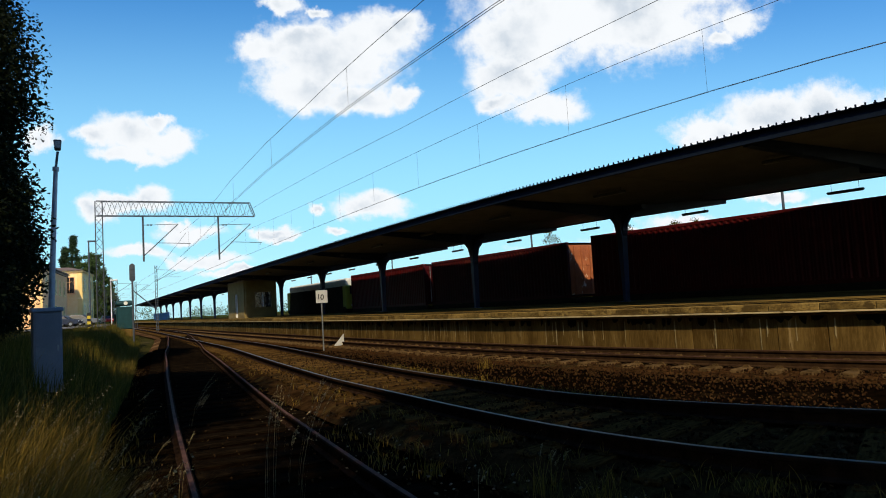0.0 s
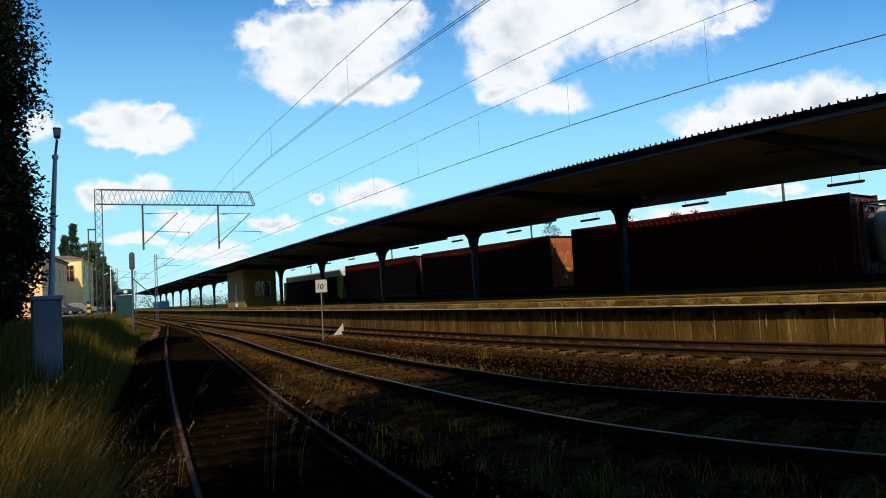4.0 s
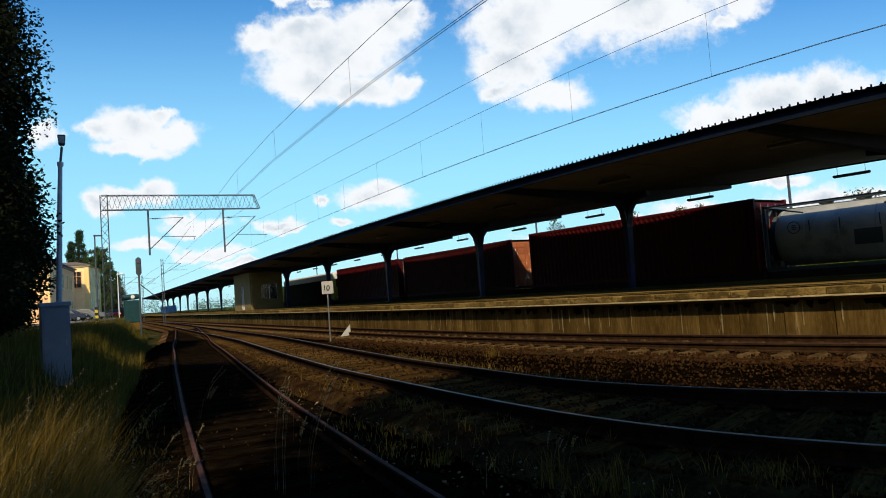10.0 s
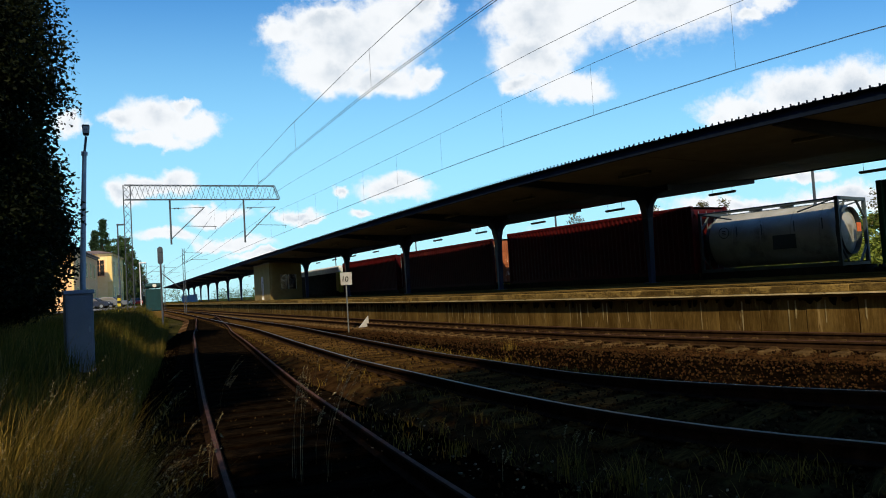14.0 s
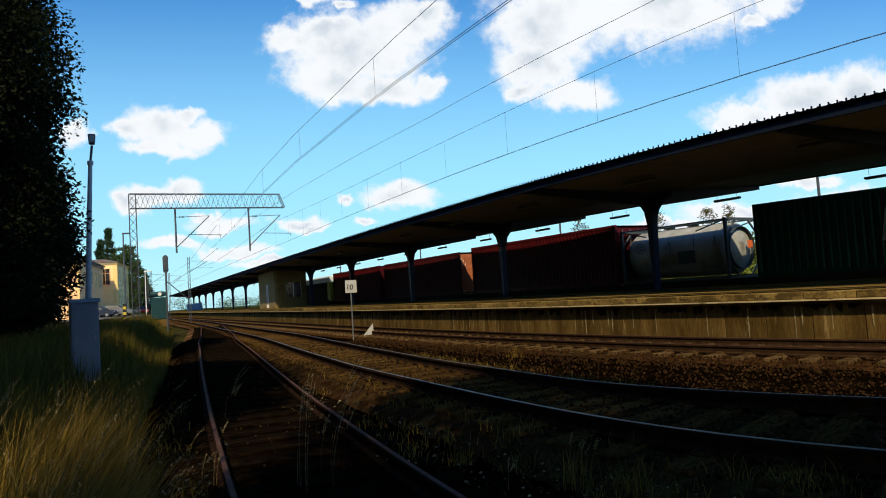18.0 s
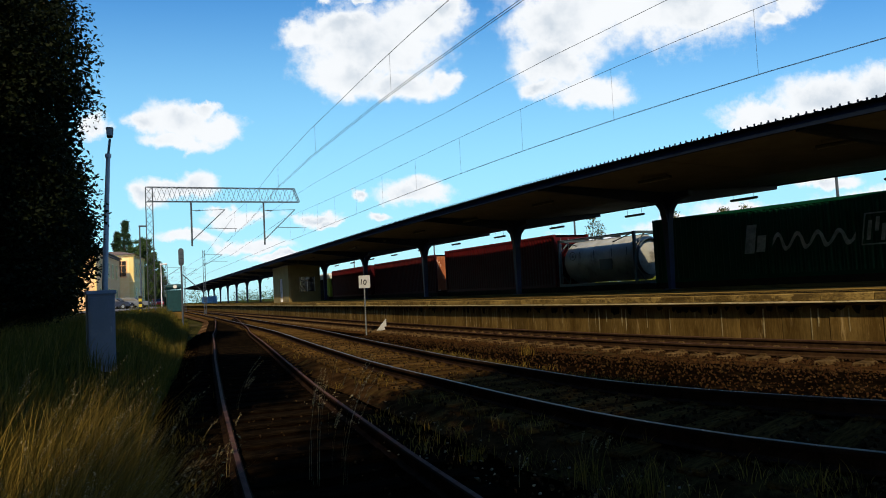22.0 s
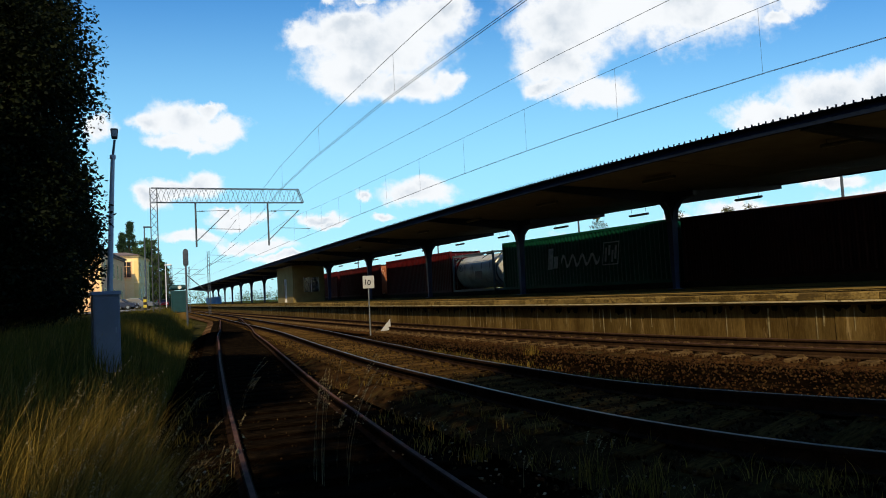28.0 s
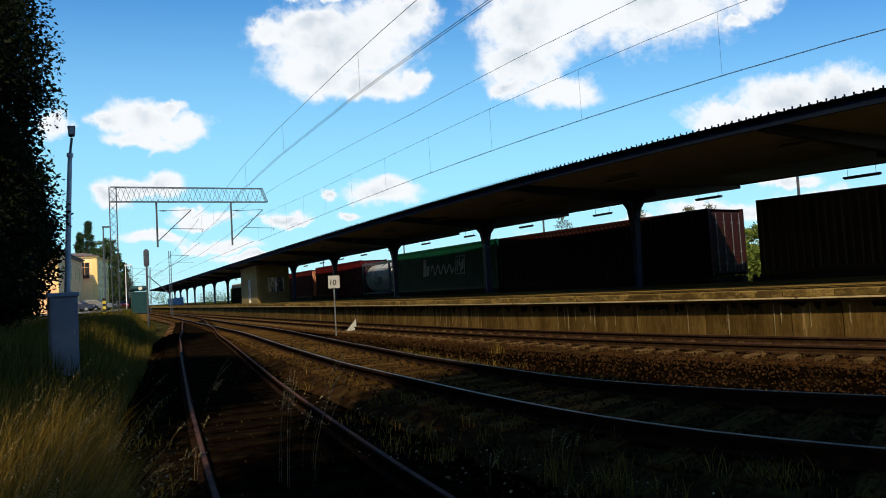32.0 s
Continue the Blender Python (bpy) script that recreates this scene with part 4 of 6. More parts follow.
def contact_set(xf, ys, zc, zm_mid, zm_end, span_ends, gap, r=.0065):
    """Contact wire with its messenger sagging between masts, and droppers."""
    y0, y1 = span_ends
    def zm(y):
        k = (y - y0) / (y1 - y0)
        return zm_mid + (zm_end - zm_mid) * (2 * k - 1) ** 2
    wire("contact_wire", [(xf(y) - .03, y, zc) for y in ys], r * .8, "thin dark overhead contact wire")
    wire("contact_wire", [(xf(y) + .03, y, zc + .005) for y in ys], r * .8, "thin dark overhead contact wire")
    wire("messenger_wire", [(xf(y), y, zm(y)) for y in ys], r * .9, "thin sagging overhead messenger wire")
    y = y0 + .4
    while y < y1:
        wire("dropper_wire", [(xf(y), y, zc), (xf(y), y, zm(y))], .0032, "short vertical dropper wire", "droppers")
        y += gap


def x3w(y):
    return 10.4 + 5.6 * math.exp(-y / 7.0)


def x2w(y):
    return float(np.interp(y, [-12, 4, 8, 13, 20, 26, 36, 50], [6.2, 5.5, 5.15, 4.9, 4.85, 5.0, 5.6, 6.1]))


contact_set(x3w, [float(v) for v in np.linspace(-6, 50, 29)], 5.4, 6.66, 7.15, (-6.0, 50.0), 3.95)
contact_set(x2w, [float(v) for v in np.linspace(-12, 50, 32)], 5.4, 6.2, 7.0, (-12.0, 50.0), 6.2)
wire("feeder_wire", [(float(np.interp(y, [0, 10, 14, 18, 23, 32, 50], [10.2, 9.14, 8.7, 8.5, 8.1, 7.7, 7.6])), float(y), 6.5) for y in np.linspace(0, 50, 20)], .0055,
     "thin dark overhead feeder wire")
for off in (0.0, -4.0):
    wire("contact_wire", [(10.1 + off * .9, 50.0, 5.4), (10.1 + off * .5, 110.0, 5.4), (10.1 + off * .3, 180, 5.4)], .012, "thin dark overhead contact wire")
    wire("messenger_wire", [(10.1 + off * .9, 50.0, 7.0), (10.1 + off * .7, 80.0, 6.3), (10.1 + off * .5, 110.0, 7.0), (10.1 + off * .4, 145, 6.3), (10.1 + off * .3, 180, 7.0)], .011,
         "thin sagging overhead messenger wire")


def lattice(bm, a, b, w, bay, r=.022, r2=.012):
    """A square lattice girder between two points, w wide."""
    a, b = Vector(a), Vector(b)
    d = (b - a).normalized()
    s = d.cross(Vector((0, 1, 0))).normalized() * w / 2
    q = Vector((0, w / 2, 0))
    n = max(2, round((b - a).length / bay))
    ch = [s + q, s - q, -s - q, -s + q]
    for c in ch:
        rod(bm, a + c, b + c, r, seg=5)
    for i in range(n):
        p0, p1 = a.lerp(b, i / n), a.lerp(b, (i + 1) / n)
        for k in range(4):
            c0, c1 = ch[k], ch[(k + 1) % 4]
            rod(bm, p0 + (c0 if i % 2 else c1), p1 + (c1 if i % 2 else c0), r2, seg=4)


def cantilever_arm(parent, x, y, z_low, reach, s=1):
    """A drop tube with a hinged arm that carries the wires."""
    bm = bmesh.new()
    rod(bm, (x, y, 8.1), (x, y, z_low), .06)
    t = part("drop_tube", bm, M["mast"], parent)
    bm = bmesh.new()
    rod(bm, (x, y, z_low + .35), (x + reach * 1.15, y, 7.62), .03)
    rod(bm, (x, y, 7.55), (x + reach * 1.15, y, 7.62), .018)
    rod(bm, (x + reach * .42, y, z_low + 1.22), (x + reach * 1.55, y, z_low + 1.15), .02)
    rod(bm, (x + reach * 1.5, y, z_low + 1.15), (x + reach * 1.5, y, z_low + .95), .012)
    part("wire_arm", bm, M["mast"], t)
    bm = bmesh.new()
    for k in range(4):
        rod(bm, (x + .25 + k * .09, y, 7.558), (x + .29 + k * .09, y, 7.560), .055)
    part("insulator", bm, M["bark"], t)


def build_gantry():
    gy = GANTRY_Y
    g = thing("catenary_gantry", "grey steel lattice gantry carrying the overhead wires", "gantry")
    bm = bmesh.new()
    lattice(bm, (1.25, gy, ground_z(1.25, gy) - .1), (1.25, gy, 9.1), .42, .55, .028, .014)
    part("lattice_mast", bm, M["mast"], g)
    bm = bmesh.new()
    w = .95
    L0, L1, zt = 1.1, 11.15, 9.1
    for z in (zt, zt - w):
        for dy in (-.2, .2):
            rod(bm, (L0, gy + dy, z), (L1 if z < zt else L1 - .35, gy + dy, z), .026, seg=5)
    n = 30
    for i in range(n):
        xa, xb = L0 + .3 + (L1 - L0 - .5) * i / n, L0 + .3 + (L1 - L0 - .5) * (i + 1) / n
        for dy in (-.2, .2):
            up = (i % 2 == 0) == (dy > 0)
            rod(bm, (xa, gy + dy, zt if up else zt - w), (xb, gy + dy, zt - w if up else zt), .011, seg=4)
        rod(bm, (xa, gy - .2, zt), (xb, gy + .2, zt), .012, seg=4)
        rod(bm, (xa, gy - .2, zt - w), (xb, gy + .2, zt - w), .012, seg=4)
    for dy in (-.2, .2):
        rod(bm, (L1 - .35, gy + dy, zt), (L1, gy + dy, zt - w), .03, seg=5)
    part("lattice_beam", bm, M["mast"], g)
    bm = bmesh.new()
    box(bm, .9, .9, .9, 1.25, gy, ground_z(1.25, gy) - .1)
    bevel(bm, .05)
    part("concrete_foot", bm, M["wall_concrete"], g)
    cantilever_arm(g, 3.85, gy, 5.15, 1.9)
    cantilever_arm(g, 8.65, gy, 5.15, 1.9)


build_gantry()


def catenary_mast(x, y, h=7.6, reach=2.8, label="slender grey catenary mast with a bracket arm"):
    ob = thing("catenary_mast", label, "catenary mast", pose(x, y, ground_z(x, y) - .05), group="catenary masts")
    bm = bmesh.new()
    lattice(bm, (0, 0, 0), (0, 0, h), .24, .5, .024, .012)
    part("mast_pole", bm, M["mast"], ob)
    bm = bmesh.new()
    rod(bm, (0, 0, h - 1.9), (reach, 0, h - .6), .03)
    rod(bm, (0, 0, h - .5), (reach, 0, h - .6), .02)
    rod(bm, (reach * .4, 0, h - 1.4), (reach * 1.3, 0, h - 1.45), .02)
    part("bracket_arm", bm, M["mast"], ob)
    return ob


for x, y, h, r in ((8.4, 92, 8.2, 2.2), (8.6, 130, 8.2, 2.0), (5.2, 118, 8.0, 2.0), (6.4, 160, 8.0, 2.0), (4.6, 150, 8.0, 2.0), (7.3, 185, 8.0, -2)):
    catenary_mast(x, y, h, r)
BACK = [(rear(y) + 4.6, y) for y in (5.0, 20.7, 37.3, 58.0, 82.0, 108.0)]
for x, y in BACK:
    ob = thing("catenary_mast", "slim steel catenary mast behind the platform", "catenary mast", pose(x, y, ground_z(x, y) - .05), group="far catenary masts")
    bm = bmesh.new()
    rod(bm, (0, 0, 0), (0, 0, 8.3), .075, .05, 8)
    part("mast_pole", bm, M["mast"], ob)
    bm = bmesh.new()
    rod(bm, (0, 0, 5.9), (-3.1, 0, 7.1), .022, seg=5)
    rod(bm, (0, 0, 7.2), (-3.1, 0, 7.1), .014, seg=5)
    rod(bm, (-1.3, 0, 6.3), (-3.9, 0, 6.2), .014, seg=5)
    part("bracket_arm", bm, M["mast"], ob)
    for z, o in ((5.98, -.22), (7.19, -.3)):
        bm = bmesh.new()
        for k in range(4):
            rod(bm, (o - k * .07, 0, z + k * .02), (o - .04 - k * .07, 0, z + k * .02), .05, seg=7)
        part("insulator", bm, M["bark"], ob)
for z in (5.4, 6.9):
    wire("contact_wire", [(rear(y) + 1.3, float(y), z) for y in np.linspace(-4, 108, 40)], .012, "thin dark overhead wire behind the platform")
wire("feeder_wire", [(x, y, 7.6) for x, y in BACK], .012, "thin dark overhead feeder wire behind the platform")


# ---------------------------------------------------------------- things beside the tracks
def signal_cabinet():
    x, y = -.50, 14.0
    z = ground_z(x, y) - .05
    ob = thing("relay_cabinet", "tall narrow grey metal relay cabinet in long grass", "cabinet", pose(x, y, z, 0, 0, 8))
    h = 1.43
    bm = bmesh.new()
    box(bm, .44, .36, h - .06, 0, 0, (h - .06) / 2)
    bevel(bm, .012)
    b = part("body", bm, M["cabinet"], ob)
    bm = bmesh.new()
    box(bm, .49, .42, .07, 0, 0, h - .03)
    for v in bm.verts:
        if v.co.z > h - .03:
            v.co.y *= .85
    bevel(bm, .01)
    part("cap", bm, M["cabinet"], ob)
    bm = bmesh.new()
    box(bm, .38, .012, h - .22, 0, -.184, h / 2)
    bevel(bm, .005)
    d = part("door", bm, M["cabinet"], ob)
    bm = bmesh.new()
    box(bm, .02, .02, .10, .15, -.20, h * .52)
    part("handle", bm, M["galv"], d)
    for i in range(4):
        bm = bmesh.new()
        box(bm, .006, .05, .09, .223, 0, h * .35 + i * .09)
        part("warning_strip", bm, M["yellow"] if i % 2 else M["black"], ob)


signal_cabinet()


def flood_lamp():
    x, y = -.96, 30.0
    z = ground_z(x, y) - .1
    ob = thing("yard_lamp", "tall grey lamp post with a dark floodlight head", "lamp post", pose(x, y, z))
    top = 8.25 - z
    bm = bmesh.new()
    rod(bm, (0, 0, 0), (.19, 0, top * .62), .115, .09, 12)
    rod(bm, (.19, 0, top * .62), (.28, 0, top - 1.1), .09, .075, 12)
    rod(bm, (.28, 0, top - 1.1), (.285, 0, top - .95), .11, .11, 12)
    part("post", bm, M["lamp_grey"], ob)
    bm = bmesh.new()
    rod(bm, (.285, 0, top - 1.0), (.36, 0, top - .35), .045)
    part("neck", bm, M["mast"], ob)
    bm = bmesh.new()
    box(bm, .28, .28, .40, .36, -.06, top - .12)
    for v in bm.verts:
        if v.co.z < top - .12:
            v.co.x = .36 + (v.co.x - .36) * .75
    bevel(bm, .05, 2)
    hd = part("lamp_head", bm, M["black"], ob, "dark floodlight housing")
    bm = bmesh.new()
    box(bm, .20, .012, .26, .36, -.205, top - .12)
    part("lens", bm, M["glass"], hd)


flood_lamp()


def track_sign():
    x, y = 8.5, 27.0
    ob = thing("speed_sign", "white square track sign with black number ten on a post", "railway sign", pose(x, y, -.26))
    bm = bmesh.new()
    rod(bm, (0, 0, 0), (0, 0, 1.95), .03)
    part("post", bm, M["galv"], ob)
    bm = bmesh.new()
    box(bm, .47, .02, .50, 0, -.04, 2.12)
    bevel(bm, .006)
    s = part("plate", bm, M["plate"], ob, "dull white plate")
    cu = bpy.data.curves.new("sign_text", "FONT")
    cu.body, cu.size, cu.extrude, cu.align_x, cu.align_y = "10", .30, .003, "CENTER", "CENTER"
    cu.offset = .004
    tmp = new("numerals_curve", cu)
    me = bpy.data.meshes.new_from_object(tmp.evaluated_get(bpy.context.evaluated_depsgraph_get()))
    bpy.data.objects.remove(tmp)
    me.materials.clear()
    me.materials.append(M["black"])
    part("numerals", me, None, s, "black numerals", at=pose(-.06, -.055, 2.10, 90, 8))
    # low white wedge marker beside it
    w = thing("wedge_marker", "low white triangular marker board on short post", "railway sign", pose(9.35, 27.6, -.26))
    bm = bmesh.new()
    pts = [(-.22, .12), (.2, .12), (.2, .58)]
    f0 = [bm.verts.new((a, -.02, b)) for a, b in pts]
    f1 = [bm.verts.new((a, .02, b)) for a, b in pts]
    bm.faces.new(f0)
    bm.faces.new(f1[::-1])
    for i in range(3):
        j = (i + 1) % 3
        bm.faces.new((f0[i], f0[j], f1[j], f1[i]))
    part("board", bm, M["plate"], w)
    bm = bmesh.new()
    box(bm, .05, .05, .45, .15, .05, .2)
    part("post", bm, M["galv"], w)


track_sign()


def light_signal():
    x, y = 3.0, 48.0
    ob = thing("light_signal", "slim railway light signal with oblong grey head", "railway signal", pose(x, y, ground_z(x, y) - .05))
    bm = bmesh.new()
    rod(bm, (0, 0, 0), (0, 0, 4.5), .06)
    part("post", bm, M["mast"], ob)
    bm = bmesh.new()
    pts = [(.165 * math.cos(a) * (1 if abs(math.sin(a)) < .7 else .92), .38 * (1 if math.sin(a) > 0 else -1) + .19 * math.sin(a)) for a in [k * math.pi / 12 for k in range(24)]]
    f0 = [bm.verts.new((x_, -.06, 4.68 + z_)) for x_, z_ in pts]
    f1 = [bm.verts.new((x_, .06, 4.68 + z_)) for x_, z_ in pts]
    bm.faces.new(f0)
    bm.faces.new(f1[::-1])
    for i in range(24):
        bm.faces.new((f0[i], f0[(i + 1) % 24], f1[(i + 1) % 24], f1[i]))
    h = part("signal_head", bm, M["mast"], ob, "oblong grey back of the signal head")
    for k in range(3):
        bm = bmesh.new()
        rod(bm, (0, .05, 4.38 + k * .3), (0, .26, 4.38 + k * .3), .085, .085, 12)
        part("hood", bm, M["black"], h)
        bm = bmesh.new()
        box(bm, .2, .05, .2, 0, -.08, 4.38 + k * .3)
        part("lamp_cover", bm, M["mast"], h)
    bm = bmesh.new()
    rod(bm, (0, 0, 3.6), (1.3, .3, 2.4), .03)
    rod(bm, (.05, .2, 0), (.05, .2, 3.6), .02)
    part("ladder_stay", bm, M["mast"], ob)
    return ob


light_signal()


def teal_hut():
    x, y = 2.62, 50.0
    z = ground_z(x, y) - .05
    ob = thing("equipment_hut", "small teal equipment hut with rounded roof", "hut", pose(x, y, z + .5))
    bm = bmesh.new()
    box(bm, 1.05, 1.0, .5, 0, 0, -.25)
    bevel(bm, .03)
    part("plinth", bm, M["wall_concrete"], ob, "concrete plinth")
    bm = bmesh.new()
    box(bm, .95, .9, 1.45, 0, 0, .725)
    bevel(bm, .05)
    part("wall_box", bm, M["teal"], ob)
    bm = bmesh.new()
    box(bm, 1.0, .9, .34, -.02, 0, 1.66)
    bevel(bm, .15, 3)
    part("roof_cap", bm, M["teal"], ob)
    bm = bmesh.new()
    rod(bm, (.05, -.42, 1.66), (.05, -.48, 1.66), .12, seg=16)
    part("round_vent", bm, M["white"], ob, "round pale vent disc")


teal_hut()


def kiosk():
    """Waiting room under the canopy: plastered walls, window, door."""
    y0, y1, o0, o1 = 63.2, 70.9, 2.95, 5.6
    z0 = PLAT_TOP + .03
    x0, x1 = bend(70) + o0, bend(70) + o1
    ob = thing("waiting_room", "small yellow plastered waiting room under the canopy", "platform building", pose(0, 0, 0))
    h = 3.25
    t = .22
    def wall(name, cx, cy, sx, sy, holes=()):
        bm = bmesh.new()
        if not holes:
            box(bm, sx, sy, h, cx, cy, z0 + h / 2)
        else:
            a, b, lo, hi = holes
            along = sx if sx > sy else sy
            segs = [(-along / 2, a, 0, h), (b, along / 2, 0, h), (a, b, 0, lo), (a, b, hi, h)]
            for s0, s1, l, u in segs:
                if s1 - s0 < .01 or u - l < .01:
                    continue
                if sx > sy:
                    box(bm, s1 - s0, sy, u - l, cx + (s0 + s1) / 2, cy, z0 + (l + u) / 2)
                else:
                    box(bm, sx, s1 - s0, u - l, cx, cy + (s0 + s1) / 2, z0 + (l + u) / 2)
        w = part("wall", bm, M["kiosk"], ob)
        if holes:
            a, b, lo, hi = holes
            bm = bmesh.new()
            if sx > sy:
                box(bm, b - a, .03, hi - lo, cx + (a + b) / 2, cy, z0 + (lo + hi) / 2)
            else:
                box(bm, .03, b - a, hi - lo, cx, cy + (a + b) / 2, z0 + (lo + hi) / 2)
            p = part("window_pane", bm, M["glass"], w, "dark glass")
            bm = bmesh.new()
            for k in (0, .5, 1):
                if sx > sy:
                    box(bm, .06, .07, hi - lo, cx + a + (b - a) * k, cy - .04, z0 + (lo + hi) / 2)
                else:
                    box(bm, .07, .06, hi - lo, cx - .04, cy + a + (b - a) * k, z0 + (lo + hi) / 2)
            part("window_frame", bm, M["white"], w)
    wall("south", (x0 + x1) / 2, y0, x1 - x0, t, (-.5, .9, .9, 2.2))
    wall("north", (x0 + x1) / 2, y1, x1 - x0, t)
    wall("west", x0, (y0 + y1) / 2, t, y1 - y0 - t, (-.9, .3, 0.05, 2.2))
    wall("east", x1, (y0 + y1) / 2, t, y1 - y0 - t)
    bm = bmesh.new()
    box(bm, x1 - x0 + .3, y1 - y0 + .3, .1, (x0 + x1) / 2, (y0 + y1) / 2, z0 + h + .05)
    part("flat_roof", bm, M["roof"], ob)


kiosk()


def hoarding():
    for i in range(6):
        y = 128 + i * 4.6
        ob = thing("barrier_panel", "bright blue board panel on the platform", "barrier", pose(bend(y) + 3.3, y, PLAT_TOP + .03), group="blue barrier panels")
        bm = bmesh.new()
        box(bm, .08, 4.3, 1.25, 0, 0, .75)
        part("board", bm, M["blue_bright"], ob)
        for d in (-1.8, 1.8):
            bm = bmesh.new()
            box(bm, .08, .08, .5, .1, d, .25)
            part("post", bm, M["galv"], ob)


M["blue_bright"] = plain("bright_blue_paint", (.015, .20, .55), .5)
hoarding()


# ---------------------------------------------------------------- station building and yard
def window(parent, m, w, h, frame_mat, arched=False):
    """A window set proud of its wall; m places it with +x along the wall and -y outwards."""
    bm = bmesh.new()
    box(bm, w, .05, h, 0, -.02, 0)
    p = part("window", bm, M["glass"], parent, at=m)
    bm = bmesh.new()
    for s in (-1, 1):
        box(bm, .10, .09, h + .2, s * w / 2, -.04, 0)
        box(bm, w + .2, .09, .10, 0, -.04, s * h / 2)
    box(bm, .05, .07, h, 0, -.04, 0)
    box(bm, w, .07, .05, 0, -.04, h * .2)
    part("window_frame", bm, frame_mat, p)
    bm = bmesh.new()
    box(bm, w + .3, .22, .08, 0, -.08, -h / 2 - .1)
    part("sill", bm, frame_mat, p)


def station_building():
    z0 = .85
    yaw = -6.0
    A = thing("station_wing", "two-storey orange plastered station wing with flat eaves", "building", pose(-4.3, 110, z0, 0, 0, yaw), group="station buildings")
    # local: x to the tracks (0 = track face), y away
    LA, WA, HA = 25.0, 14.0, 8.6
    def shell(ob, L, W, H, m):
        t = .4
        for nm, sx, sy, cx, cy in (("wall", W, t, -W / 2, t / 2), ("wall", W, t, -W / 2, L - t / 2), ("wall", t, L - 2 * t, -t / 2, L / 2), ("wall", t, L - 2 * t, -W + t / 2, L / 2)):
            bm = bmesh.new()
            box(bm, sx, sy, H, cx, cy, H / 2)
            part(nm, bm, m, ob)
    shell(A, LA, WA, HA, M["stucco_o"])
    bm = bmesh.new()
    box(bm, WA + .8, LA + .8, .18, -WA / 2, LA / 2, HA + .10)
    box(bm, WA + .4, LA + .4, .3, -WA / 2, LA / 2, HA - .16)
    part("eaves_roof", bm, M["roof"], A)
    bm = bmesh.new()
    box(bm, .25, .05, HA - .4, -.15, -.03, HA / 2 - .2)
    part("corner_pilaster", bm, M["yellow_wall"], A, "yellow corner strip")
    for k in range(5):
        for z in (2.2, 6.2):
            window(A, pose(.03, 2.5 + k * 4.5, z, 0, 0, 90), 1.3, 2.2, M["stucco_y"])
    for k in range(2):
        for z in (2.2, 6.2):
            window(A, pose(-3.2 - k * 4, -.03, z), 1.3, 2.2, M["stucco_y"])
    B = thing("station_pavilion", "cream plastered station pavilion with cornice and low hipped roof", "building", pose(.55, 137.5, z0, 0, 0, yaw - 1.5), group="station buildings")
    LB, WB, HB = 15.0, 11.0, 9.6
    shell(B, LB, WB, HB, M["stucco_y"])
    bm = bmesh.new()
    box(bm, WB + .3, LB + .3, .26, -WB / 2, LB / 2, 4.8)
    box(bm, WB + .5, LB + .5, .3, -WB / 2, LB / 2, HB - .1)
    part("cornice", bm, M["stucco_y"], B)
    for x, y, sx, sy in ((-.35, -.04, .7, .08), (-WB + .35, -.04, .7, .08), (.04, .35, .08, .7), (.04, LB - .35, .08, .7), (-WB / 2, -.03, .5, .06)):
        bm = bmesh.new()
        box(bm, sx, sy, HB - .4, x, y, HB / 2 - .1)
        part("pilaster", bm, M["yellow_wall"], B, "yellow corner pilaster")
    bm = bmesh.new()
    vs = box(bm, WB + 1.0, LB + 1.0, .7, -WB / 2, LB / 2, HB + .38)
    for v in vs:
        if v.co.z > HB + .4:
            v.co.x = -WB / 2 + (v.co.x + WB / 2) * .55
            v.co.y = LB / 2 + (v.co.y - LB / 2) * .7
    part("hipped_roof", bm, M["roof"], B)
    bm = bmesh.new()
    box(bm, .6, .6, 1.2, -5, 4, HB + .9)
    part("chimney", bm, M["stucco_o"], B)
    for k in range(3):
        window(B, pose(.03, 2.6 + k * 4.9, 7.1, 0, 0, 90), 1.5, 2.4, M["stucco_y"])
        window(B, pose(.03, 2.6 + k * 4.9, 2.4, 0, 0, 90), 1.7, 2.8, M["stucco_y"])
    window(B, pose(-1.9, -.03, 7.1), 1.5, 2.8, M["stucco_o"])
    window(B, pose(-5.2, -.03, 7.1), 1.5, 2.8, M["stucco_o"])


M["yellow_wall"] = mat("yellow_stucco", (.80, .58, .22), (.86, .64, .27), 1.2, 25, .9, bump=.2)
station_building()

# asphalt yard in front of the building
bm = bmesh.new()
box(bm, 8.0, 84.0, .06, -.6, 112, .97)
tagged(new("yard_pavement", mesh_of(bm, "yard_pavement", M["asphalt"])), "grey asphalt station forecourt", "pavement", kind="structure")


